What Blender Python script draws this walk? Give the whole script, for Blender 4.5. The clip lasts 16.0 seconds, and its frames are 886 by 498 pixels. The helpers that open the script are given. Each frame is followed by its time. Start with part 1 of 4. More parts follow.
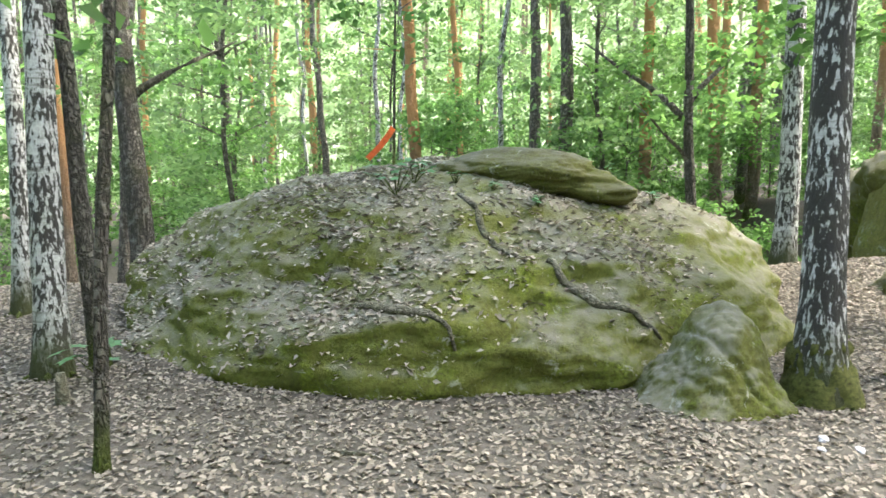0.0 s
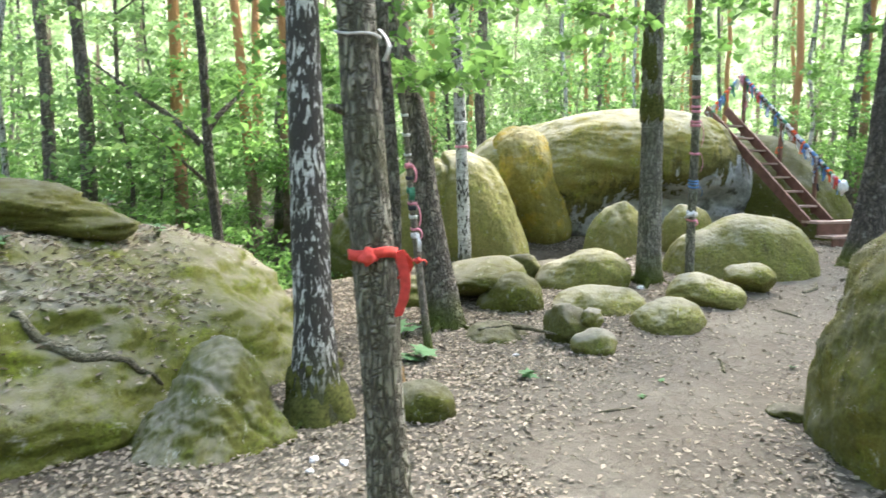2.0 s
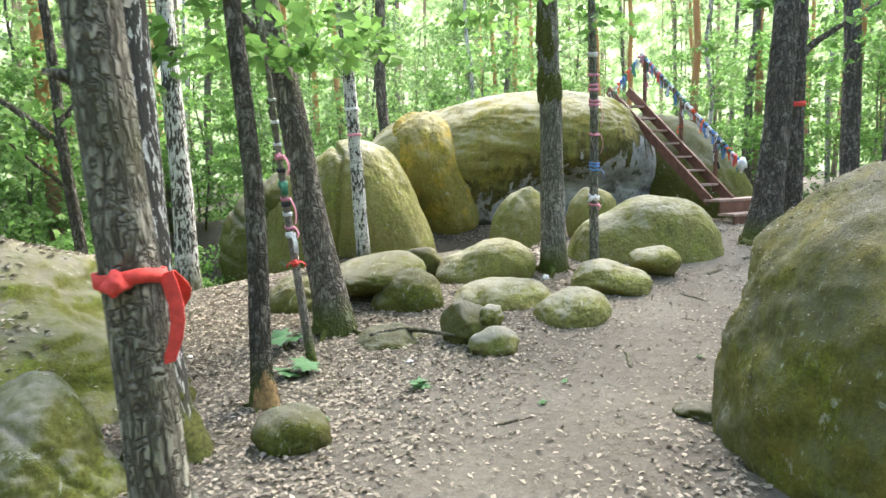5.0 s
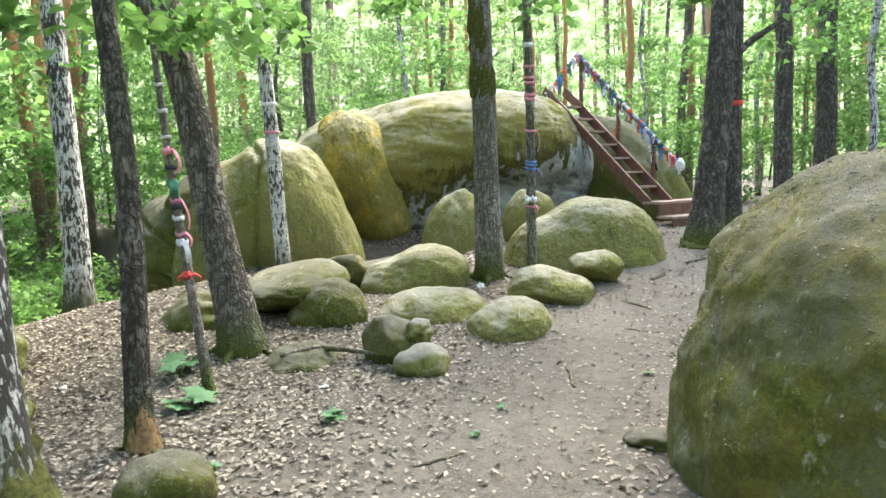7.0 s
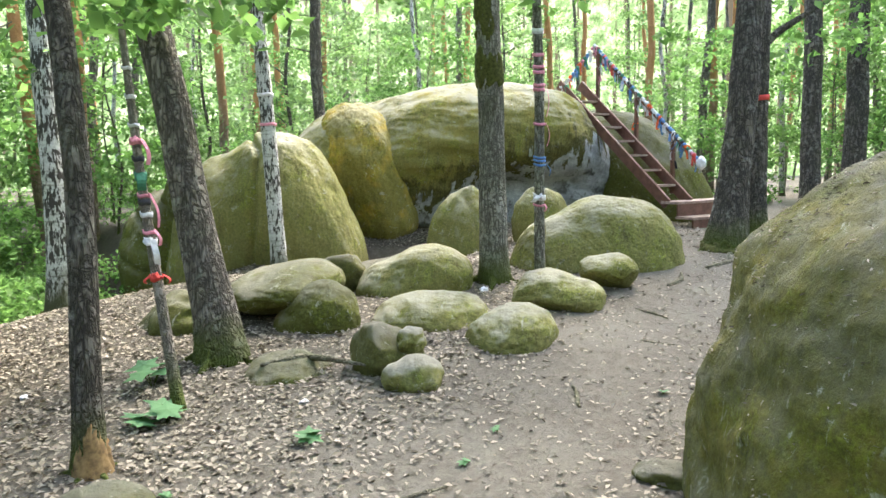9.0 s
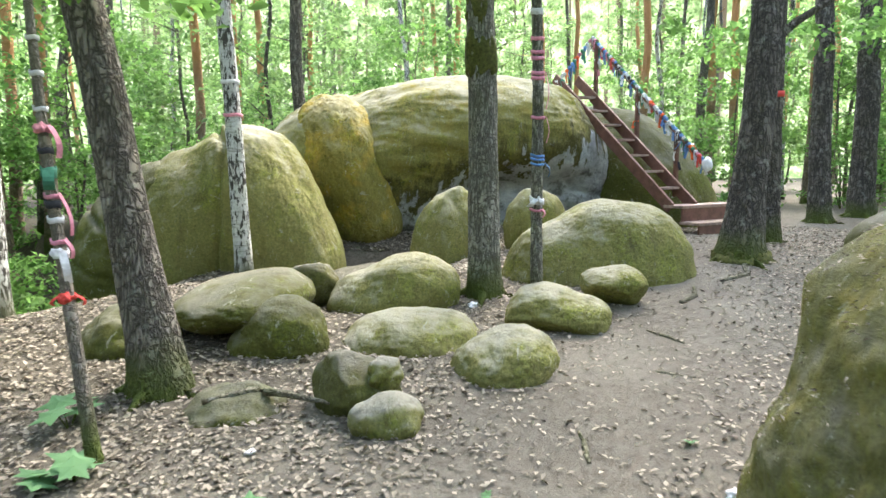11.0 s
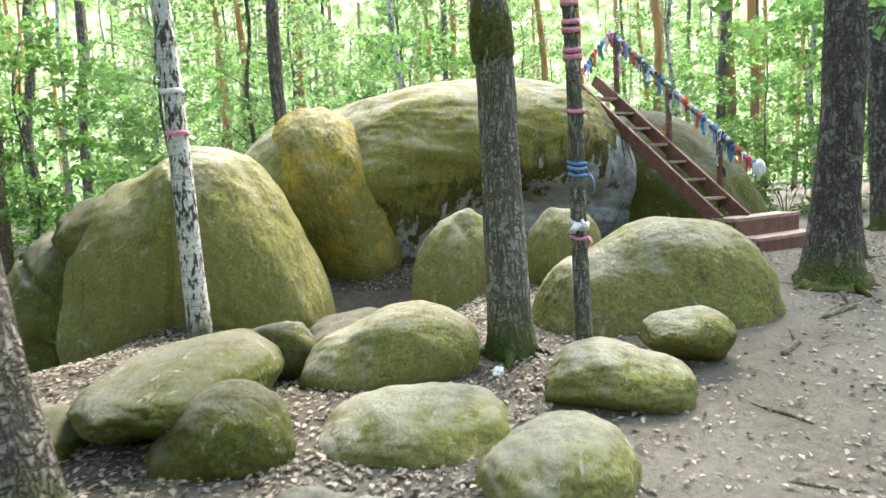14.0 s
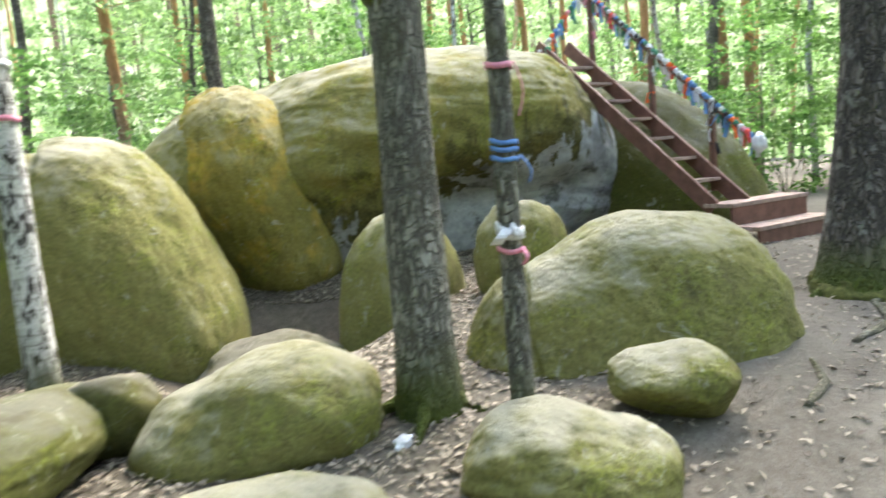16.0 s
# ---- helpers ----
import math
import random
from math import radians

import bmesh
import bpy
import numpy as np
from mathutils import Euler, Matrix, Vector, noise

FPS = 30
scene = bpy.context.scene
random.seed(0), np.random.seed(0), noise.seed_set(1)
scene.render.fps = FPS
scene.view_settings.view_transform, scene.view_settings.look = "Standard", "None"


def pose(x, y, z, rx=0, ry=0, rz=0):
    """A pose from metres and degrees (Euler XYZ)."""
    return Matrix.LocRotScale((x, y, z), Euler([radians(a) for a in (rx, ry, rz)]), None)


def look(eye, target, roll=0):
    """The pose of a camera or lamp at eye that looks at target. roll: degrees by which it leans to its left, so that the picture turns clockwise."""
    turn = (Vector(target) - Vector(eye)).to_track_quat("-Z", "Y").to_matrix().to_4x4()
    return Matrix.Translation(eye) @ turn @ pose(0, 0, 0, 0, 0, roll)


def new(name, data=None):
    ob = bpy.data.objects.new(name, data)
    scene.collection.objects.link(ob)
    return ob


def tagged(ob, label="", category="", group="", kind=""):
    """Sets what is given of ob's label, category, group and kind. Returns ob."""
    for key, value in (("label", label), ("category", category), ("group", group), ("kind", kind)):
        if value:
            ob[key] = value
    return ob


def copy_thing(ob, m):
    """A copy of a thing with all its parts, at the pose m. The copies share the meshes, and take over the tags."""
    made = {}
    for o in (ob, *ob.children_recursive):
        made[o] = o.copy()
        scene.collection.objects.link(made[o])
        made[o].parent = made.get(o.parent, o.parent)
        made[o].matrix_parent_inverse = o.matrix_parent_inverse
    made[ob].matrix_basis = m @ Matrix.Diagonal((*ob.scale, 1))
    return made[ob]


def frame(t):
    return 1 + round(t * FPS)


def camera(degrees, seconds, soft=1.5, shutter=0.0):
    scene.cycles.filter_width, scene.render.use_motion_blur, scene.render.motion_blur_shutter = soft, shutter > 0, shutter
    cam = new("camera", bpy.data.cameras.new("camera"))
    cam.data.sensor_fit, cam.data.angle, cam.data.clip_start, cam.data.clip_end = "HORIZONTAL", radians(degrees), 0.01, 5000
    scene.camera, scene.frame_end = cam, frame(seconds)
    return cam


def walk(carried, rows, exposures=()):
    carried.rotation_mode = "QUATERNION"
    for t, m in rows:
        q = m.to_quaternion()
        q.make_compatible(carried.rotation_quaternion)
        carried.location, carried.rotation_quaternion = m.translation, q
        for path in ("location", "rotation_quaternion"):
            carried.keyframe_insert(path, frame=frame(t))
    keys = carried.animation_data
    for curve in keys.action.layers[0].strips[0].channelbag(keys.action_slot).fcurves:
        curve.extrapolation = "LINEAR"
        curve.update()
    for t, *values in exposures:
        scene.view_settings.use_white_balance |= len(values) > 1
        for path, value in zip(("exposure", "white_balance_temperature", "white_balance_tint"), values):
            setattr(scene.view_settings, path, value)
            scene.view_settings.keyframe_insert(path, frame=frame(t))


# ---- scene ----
cam = camera(66.0, 16.0, soft=1.5, shutter=0.6)
PATH = [
    (0, (0.0, 0.0, 1.45), (-0.001, 1.978, 1.152), 0.2),
    (0.25, (0.031, -0.021, 1.454), (0.12, 1.949, 1.156), 0.5),
    (0.5, (0.125, -0.083, 1.466), (0.484, 1.862, 1.168), 1.2),
    (1, (0.318, 0.03, 1.468), (1.123, 1.834, 1.158), 0.4),
    (1.5, (0.419, 0.11, 1.468), (1.451, 1.805, 1.216), 0.9),
    (2, (0.516, 0.096, 1.482), (1.672, 1.714, 1.265), 0.4),
    (2.5, (0.57, 0.09, 1.497), (1.78, 1.668, 1.28), -0.6),
    (3, (0.624, 0.13, 1.486), (1.881, 1.673, 1.287), -0.9),
    (3.5, (0.75, 0.24, 1.477), (2.052, 1.741, 1.248), -0.7),
    (6, (1.408, 0.517, 1.452), (2.751, 1.978, 1.208), -1.9),
    (6.5, (1.56, 0.658, 1.417), (2.979, 2.052, 1.211), -0.9),
    (7, (1.678, 0.763, 1.392), (3.136, 2.112, 1.156), -1.6),
    (7.5, (1.827, 0.866, 1.381), (3.281, 2.217, 1.134), -1.5),
    (8, (2.034, 0.952, 1.378), (3.482, 2.314, 1.162), 0.2),
    (8.5, (2.104, 0.967, 1.374), (3.56, 2.317, 1.138), -1.3),
    (9, (2.119, 0.96, 1.37), (3.541, 2.345, 1.127), -1.1),
    (11.5, (2.885, 1.7, 1.366), (4.339, 3.051, 1.116), -0.3),
    (12, (3.002, 1.907, 1.334), (4.483, 3.227, 1.076), -0.6),
    (12.5, (3.162, 2.142, 1.345), (4.675, 3.419, 1.062), -0.2),
    (13, (3.388, 2.273, 1.336), (4.686, 3.782, 1.143), 0.6),
    (13.5, (3.633, 2.383, 1.339), (4.962, 3.864, 1.137), -0.6),
    (14, (3.852, 2.583, 1.346), (5.294, 3.957, 1.158), -3.2),
    (14.5, (4.152, 2.695, 1.354), (5.501, 4.164, 1.205), -2.1),
    (15, (4.44, 2.793, 1.334), (5.739, 4.304, 1.167), -4.1),
    (15.5, (4.804, 3.014, 1.322), (6.149, 4.475, 1.08), -3.9),
    (16, (5.158, 3.084, 1.335), (6.601, 4.449, 1.105), -5.0),
]
walk(cam, [(t, look(eye, target, roll)) for t, eye, target, roll in PATH])

scene.view_settings.exposure = 3.6

# ---- world and sun ----
SUN_ELEV, SUN_AZ = 52.0, 75.0          # degrees; azimuth clockwise from +y
world = bpy.data.worlds.new("sky")
scene.world = world
world.use_nodes = True
wn = world.node_tree
sky = wn.nodes.new("ShaderNodeTexSky")
sky.sky_type = "NISHITA"
sky.sun_disc = False
sky.sun_elevation, sky.sun_rotation = radians(SUN_ELEV), radians(SUN_AZ)
sky.air_density, sky.dust_density = 1.0, 3.0
soften = wn.nodes.new("ShaderNodeHueSaturation")          # thin high cloud
soften.inputs["Saturation"].default_value = 0.8
wn.links.new(sky.outputs[0], soften.inputs["Color"])
wn.links.new(soften.outputs[0], wn.nodes["Background"].inputs[0])
wn.nodes["Background"].inputs[1].default_value = 0.135
sun_data = bpy.data.lights.new("sun", "SUN")
sun_data.energy, sun_data.angle, sun_data.color = 1.0, radians(20.0), (1.0, 0.94, 0.82)
sun = new("sun", sun_data)
sun.matrix_world = look((0, 0, 0), (-math.sin(radians(SUN_AZ)) * math.cos(radians(SUN_ELEV)),
                                    -math.cos(radians(SUN_AZ)) * math.cos(radians(SUN_ELEV)), -math.sin(radians(SUN_ELEV))))


# ---- materials ----
class Mat:
    """A small builder for node materials."""

    def __init__(self, name):
        self.m = bpy.data.materials.new(name)
        self.m.use_nodes = True
        self.t = self.m.node_tree
        self.b = self.t.nodes["Principled BSDF"]
        self.tc = self.t.nodes.new("ShaderNodeTexCoord")
        self.b.inputs["Specular IOR Level"].default_value = 0.25

    def link(self, a, b):
        self.t.links.new(a, b)

    def mapped(self, scale=(1, 1, 1), space="Object"):
        n = self.t.nodes.new("ShaderNodeMapping")
        n.inputs["Scale"].default_value = scale
        self.link(self.tc.outputs[space], n.inputs[0])
        return n.outputs[0]

    def noise(self, scale, detail=4.0, rough=0.6, vec=None, distort=0.0):
        n = self.t.nodes.new("ShaderNodeTexNoise")
        n.inputs["Scale"].default_value = scale
        n.inputs["Detail"].default_value = detail
        n.inputs["Roughness"].default_value = rough
        n.inputs["Distortion"].default_value = distort
        self.link(vec or self.tc.outputs["Object"], n.inputs["Vector"])
        return n.outputs["Fac"]

    def voronoi(self, scale, vec=None, feature="F1"):
        n = self.t.nodes.new("ShaderNodeTexVoronoi")
        n.inputs["Scale"].default_value = scale
        n.feature = feature
        self.link(vec or self.tc.outputs["Object"], n.inputs["Vector"])
        return n.outputs["Distance"]

    def ramp(self, fac, stops):
        n = self.t.nodes.new("ShaderNodeValToRGB")
        e = n.color_ramp.elements
        while len(e) < len(stops):
            e.new(0.5)
        for el, (p, c) in zip(e, stops):
            el.position = p
            el.color = (*c, 1) if len(c) == 3 else c
        self.link(fac, n.inputs[0])
        return n.outputs[0]

    def mask(self, fac, lo, hi):
        n = self.t.nodes.new("ShaderNodeMapRange")
        n.inputs[1].default_value, n.inputs[2].default_value = lo, hi
        self.link(fac, n.inputs[0])
        return n.outputs[0]

    def mix(self, fac, a, b, kind="MIX"):
        n = self.t.nodes.new("ShaderNodeMix")
        n.data_type, n.blend_type = "RGBA", kind
        for sock, v in ((n.inputs[0], fac), (n.inputs[6], a), (n.inputs[7], b)):
            if isinstance(v, (int, float)):
                sock.default_value = v
            elif isinstance(v, tuple):
                sock.default_value = (*v, 1)
            else:
                self.link(v, sock)
        return n.outputs[2]

    def math(self, op, a, b=0.0):
        n = self.t.nodes.new("ShaderNodeMath")
        n.operation = op
        for sock, v in zip(n.inputs, (a, b)):
            if isinstance(v, (int, float)):
                sock.default_value = v
            else:
                self.link(v, sock)
        return n.outputs[0]

    def axis(self, which, source="Object"):
        n = self.t.nodes.new("ShaderNodeSeparateXYZ")
        self.link(self.tc.outputs[source], n.inputs[0])
        return n.outputs[which]

    def done(self, color, rough=0.9, bump=(), translucent=0.0):
        if isinstance(color, tuple):
            self.b.inputs["Base Color"].default_value = (*color, 1)
        else:
            self.link(color, self.b.inputs["Base Color"])
        self.b.inputs["Roughness"].default_value = rough
        last = None
        for height, strength, dist in bump:
            n = self.t.nodes.new("ShaderNodeBump")
            n.inputs["Strength"].default_value, n.inputs["Distance"].default_value = strength, dist
            self.link(height, n.inputs["Height"])
            if last:
                self.link(last, n.inputs["Normal"])
            last = n.outputs[0]
        if last:
            self.link(last, self.b.inputs["Normal"])
        if translucent:
            tr = self.t.nodes.new("ShaderNodeBsdfTranslucent")
            self.link(color, tr.inputs[0])
            mx = self.t.nodes.new("ShaderNodeMixShader")
            mx.inputs[0].default_value = translucent
            self.link(self.b.outputs[0], mx.inputs[1])
            self.link(tr.outputs[0], mx.inputs[2])
            self.link(mx.outputs[0], self.t.nodes["Material Output"].inputs[0])
        return self.m


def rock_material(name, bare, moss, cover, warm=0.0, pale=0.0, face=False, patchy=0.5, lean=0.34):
    """Weathered granite. Moss covers the flanks up to the slope named by cover; the bare lighter tops also hold
    painted-in sky light; lichen spots; dark water streaks.
    patchy: how strongly moss tufts and stains stand apart. face: a bare pale wall below the overhang, with a ragged
    dark band above it."""
    m = Mat(name)
    big, mid, fine, grit = m.noise(1.3, 5, 0.62), m.noise(6.0, 7, 0.68), m.noise(38.0, 5, 0.75), m.noise(140.0, 3, 0.7)
    streak = m.noise(1.0, 5, 0.65, m.mapped((5.5, 5.5, 0.9)))
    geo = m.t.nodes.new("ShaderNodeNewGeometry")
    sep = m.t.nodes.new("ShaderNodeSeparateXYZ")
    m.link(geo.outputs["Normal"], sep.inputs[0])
    # darker moss on steep faces, which also puts side shade into the colour
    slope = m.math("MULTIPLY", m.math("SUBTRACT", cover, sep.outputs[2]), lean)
    stone = m.mix(m.mask(mid, 0.3, 0.72), tuple(v * 0.80 for v in bare), tuple(min(1, v * 1.18) for v in bare))
    stone = m.mix(m.math("MULTIPLY", m.mask(fine, 0.45, 0.68), 0.35), stone, tuple(v * 0.6 for v in bare))
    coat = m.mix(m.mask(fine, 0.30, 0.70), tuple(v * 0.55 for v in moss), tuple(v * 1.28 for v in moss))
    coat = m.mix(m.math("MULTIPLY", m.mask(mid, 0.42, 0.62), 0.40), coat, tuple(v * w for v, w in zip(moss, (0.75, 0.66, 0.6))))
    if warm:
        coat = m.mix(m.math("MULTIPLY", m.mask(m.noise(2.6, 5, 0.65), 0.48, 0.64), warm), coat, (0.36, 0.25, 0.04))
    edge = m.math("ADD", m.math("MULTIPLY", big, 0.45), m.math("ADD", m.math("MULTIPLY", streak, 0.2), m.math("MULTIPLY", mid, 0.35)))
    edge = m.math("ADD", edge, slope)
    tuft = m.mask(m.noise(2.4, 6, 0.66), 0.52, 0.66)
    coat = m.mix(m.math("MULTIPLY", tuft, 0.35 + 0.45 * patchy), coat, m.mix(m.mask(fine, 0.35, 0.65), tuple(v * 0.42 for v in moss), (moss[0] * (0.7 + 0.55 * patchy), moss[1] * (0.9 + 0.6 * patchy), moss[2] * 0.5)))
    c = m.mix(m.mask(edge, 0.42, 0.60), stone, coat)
    c = m.mix(m.math("MULTIPLY", m.mask(m.noise(5.0, 7, 0.75, distort=0.8), 0.60, 0.66), 0.25 + 0.35 * patchy + 0.4 * pale), c, (0.40, 0.40, 0.35))
    speck = m.noise(16.0, 6, 0.8, distort=0.4)
    c = m.mix(m.math("MULTIPLY", m.mask(speck, 0.54, 0.66), 0.12 + 0.3 * patchy), c, m.mix(0.5, c, (0.02, 0.022, 0.006)))
    lichen = m.noise(1.0, 6, 0.72, m.mapped((24.0, 24.0, 9.0)), 0.5)
    c = m.mix(m.math("MULTIPLY", m.mask(lichen, 0.61, 0.67), 0.55 - 0.25 * patchy), c, (0.42, 0.42, 0.36))
    c = m.mix(m.math("MULTIPLY", m.mask(m.noise(2.1, 7, 0.74, distort=0.5), 0.54, 0.66), 0.15 + 0.5 * patchy), c, m.mix(m.mask(fine, 0.4, 0.6), tuple(v * 0.3 for v in moss), tuple(v * 0.75 for v in moss)))
    c = m.mix(m.math("MULTIPLY", m.mask(streak, 0.56, 0.70), 0.45), c, (0.055, 0.052, 0.026))
    if face:
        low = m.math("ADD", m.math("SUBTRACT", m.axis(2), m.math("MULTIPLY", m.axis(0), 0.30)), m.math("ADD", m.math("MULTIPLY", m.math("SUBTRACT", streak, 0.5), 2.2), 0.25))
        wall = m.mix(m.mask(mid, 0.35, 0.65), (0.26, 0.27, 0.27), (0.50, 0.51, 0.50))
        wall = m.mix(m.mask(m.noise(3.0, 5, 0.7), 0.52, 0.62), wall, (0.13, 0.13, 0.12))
        # ragged dark band where the mossy brow meets the pale wall
        dark_band = m.math("ADD", low, m.math("MULTIPLY", m.math("SUBTRACT", mid, 0.5), 0.5))
        c = m.mix(m.math("MULTIPLY", m.mask(dark_band, 0.46, 0.20), 0.7), c, m.mix(m.mask(fine, 0.4, 0.62), (0.018, 0.018, 0.008), (0.075, 0.07, 0.025)))
        c = m.mix(m.mask(low, 0.04, -0.06), c, wall)
    return m.done(c, 0.95, [(big, 0.2, 0.06), (mid, 0.35 + 0.25 * patchy, 0.04), (speck, 0.2 + 0.3 * patchy, 0.025), (fine, 0.45 + 0.3 * patchy, 0.014), (grit, 0.4, 0.005)])


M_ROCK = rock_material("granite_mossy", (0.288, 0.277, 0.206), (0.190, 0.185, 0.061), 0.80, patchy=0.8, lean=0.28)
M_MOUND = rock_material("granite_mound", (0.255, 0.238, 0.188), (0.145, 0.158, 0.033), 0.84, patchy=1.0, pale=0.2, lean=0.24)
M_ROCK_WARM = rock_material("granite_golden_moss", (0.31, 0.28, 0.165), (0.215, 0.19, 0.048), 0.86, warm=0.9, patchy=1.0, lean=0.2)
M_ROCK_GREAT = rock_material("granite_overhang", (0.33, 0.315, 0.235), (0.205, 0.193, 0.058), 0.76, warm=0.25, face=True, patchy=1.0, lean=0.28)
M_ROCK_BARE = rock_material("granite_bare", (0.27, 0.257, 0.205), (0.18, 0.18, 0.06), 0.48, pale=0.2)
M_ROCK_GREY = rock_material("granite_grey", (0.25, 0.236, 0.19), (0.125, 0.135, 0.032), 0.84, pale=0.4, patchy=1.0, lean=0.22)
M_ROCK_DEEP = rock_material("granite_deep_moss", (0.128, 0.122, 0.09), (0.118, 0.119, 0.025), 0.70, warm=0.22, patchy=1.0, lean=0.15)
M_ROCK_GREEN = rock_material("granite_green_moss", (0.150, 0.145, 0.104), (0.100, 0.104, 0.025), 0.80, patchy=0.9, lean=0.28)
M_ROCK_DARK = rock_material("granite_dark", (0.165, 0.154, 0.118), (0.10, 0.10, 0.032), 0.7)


def ground_material():
    m = Mat("forest_floor")
    a, b, c = m.noise(0.7, 4), m.noise(14.0, 6, 0.75), m.noise(90.0, 4, 0.7)
    v = m.voronoi(38.0)
    soil = m.mix(m.mask(b, 0.3, 0.7), (0.088, 0.079, 0.062), (0.182, 0.166, 0.135))
    soil = m.mix(m.math("MULTIPLY", m.mask(v, 0.1, 0.42), 0.35), soil, (0.08, 0.064, 0.048))
    soil = m.mix(m.math("MULTIPLY", m.mask(a, 0.5, 0.72), 0.5), soil, (0.21, 0.195, 0.16))
    soil = m.mix(m.math("MULTIPLY", m.mask(c, 0.55, 0.75), 0.5), soil, (0.21, 0.195, 0.16))
    # bare pale soil along the trodden way; canopy shade beside it painted into the colour
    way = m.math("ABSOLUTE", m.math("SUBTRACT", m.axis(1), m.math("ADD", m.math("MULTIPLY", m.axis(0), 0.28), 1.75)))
    side_shade = m.mask(m.math("ADD", way, m.math("MULTIPLY", m.math("SUBTRACT", a, 0.5), 2.5)), 1.5, 3.2)
    soil = m.mix(m.math("MULTIPLY", side_shade, 0.8), soil, m.mix(m.mask(b, 0.3, 0.7), (0.045, 0.038, 0.028), (0.115, 0.098, 0.074)))
    return m.done(soil, 0.95, [(b, 0.6, 0.04), (c, 0.6, 0.01)])


def bark_material(name, dark, light, sx, sz, depth=0.03, moss=0.25, upper=None, height=3.0, foot=True):
    """Bark with long upright furrows between ridges; a green film; an optional other colour higher up."""
    m = Mat(name)
    v = m.mapped((sx, sx, sz))
    wave, fine = m.noise(1.0, 3, 0.55, v, 0.15), m.noise(3.2, 6, 0.7, v)
    cross = m.noise(1.0, 3, 0.55, m.mapped((sx * 0.55, sx * 0.55, sz * 3.2)), 0.2)
    furrow = m.math("MINIMUM", m.math("ABSOLUTE", m.math("SUBTRACT", wave, 0.5)), m.math("MULTIPLY", m.math("ABSOLUTE", m.math("SUBTRACT", cross, 0.5)), 1.5))
    lump = m.noise(2.0, 4)
    c = m.mix(m.mask(furrow, 0.0, 0.12), dark, light)
    c = m.mix(m.math("MULTIPLY", m.mask(fine, 0.35, 0.7), 0.35), c, tuple(v2 * 0.6 for v2 in light))
    c = m.mix(m.math("MULTIPLY", m.mask(m.noise(7.0, 5, 0.7), 0.56, 0.66), 0.5), c, (0.34, 0.34, 0.29))
    if upper:
        c = m.mix(m.mask(m.math("ADD", m.axis(2), m.math("MULTIPLY", lump, 1.5)), height, height + 2.0), c, m.mix(fine, upper, tuple(v2 * 0.55 for v2 in upper)))
    c = m.mix(m.math("MULTIPLY", m.mask(lump, 0.50, 0.66), moss), c, (0.09, 0.095, 0.04))
    if foot:
        c = m.mix(m.mask(m.math("ADD", m.axis(2), m.math("MULTIPLY", lump, 0.5)), 0.62, 0.32), c, m.mix(fine, (0.035, 0.045, 0.01), (0.12, 0.15, 0.03)))
    return m.done(c, 0.95, [(m.mask(furrow, 0.0, 0.1), 0.9, depth), (fine, 0.6, depth * 0.4)])


def birch_material(name, black=0.5):
    m = Mat(name)
    v = m.mapped((40.0, 40.0, 11.0))
    patch, fine = m.noise(1.0, 4, 0.6, v, 0.3), m.noise(40.0, 4, 0.7)
    broad = m.noise(3.0, 4, 0.6)
    bands = m.noise(1.0, 3, 0.6, m.mapped((5.0, 5.0, 38.0)))
    c = m.mix(m.mask(fine, 0.3, 0.7), (0.34, 0.34, 0.31), (0.58, 0.58, 0.55))
    c = m.mix(m.math("MULTIPLY", m.mask(bands, 0.54, 0.66), 0.75), c, (0.15, 0.14, 0.12))
    dark = m.math("ADD", patch, m.math("MULTIPLY", m.math("SUBTRACT", broad, 0.5), 0.55))
    c = m.mix(m.mask(dark, 0.70 - 0.32 * black, 0.75 - 0.32 * black), c, (0.045, 0.042, 0.036))
    c = m.mix(m.mask(m.math("ADD", m.axis(2), m.math("MULTIPLY", broad, 0.8)), 0.85, 0.5), c, (0.05, 0.055, 0.022))
    return m.done(c, 0.85, [(dark, 0.8, 0.02), (bands, 0.4, 0.008)])


def leaf_material(name, dark, light, glow):
    """Thin leaves that pass light; colour changes from leaf to leaf."""
    m = Mat(name)
    g = m.t.nodes.new("ShaderNodeNewGeometry")
    c = m.ramp(g.outputs["Random Per Island"], [(0.0, dark), (0.6, light), (1.0, tuple(min(1, v * 1.35) for v in light))])
    m.b.inputs["Specular IOR Level"].default_value = 0.3
    return m.done(c, 0.6, translucent=glow)


def plain(name, color, rough=0.8, var=0.25, scale=12.0):
    m = Mat(name)
    n = m.noise(scale, 4, 0.65)
    return m.done(m.mix(m.mask(n, 0.3, 0.7), tuple(v * (1 - var) for v in color), tuple(min(1, v * (1 + var)) for v in color)), rough, [(n, 0.25, 0.01)])


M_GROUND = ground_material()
M_OAK = bark_material("oak_bark", (0.030, 0.026, 0.020), (0.175, 0.158, 0.13), 24, 4.0, 0.03, 0.4)
M_OAK_LIGHT = bark_material("grey_oak_bark", (0.055, 0.05, 0.038), (0.32, 0.31, 0.255), 28, 5.0, 0.02, 0.45)
M_PINE = bark_material("pine_bark", (0.040, 0.034, 0.028), (0.27, 0.24, 0.20), 17, 3.2, 0.035, 0.15)
M_PINE_DARK = bark_material("dark_pine_bark", (0.030, 0.026, 0.022), (0.165, 0.146, 0.122), 17, 3.2, 0.035, 0.2)
# orange upper bark, made bright to paint in low sun on the trunks
M_PINE_FAR = bark_material("sunlit_red_pine_bark", (0.12, 0.09, 0.065), (0.32, 0.24, 0.18), 11, 3, 0.03, 0.1, (0.58, 0.30, 0.13), 2.6)
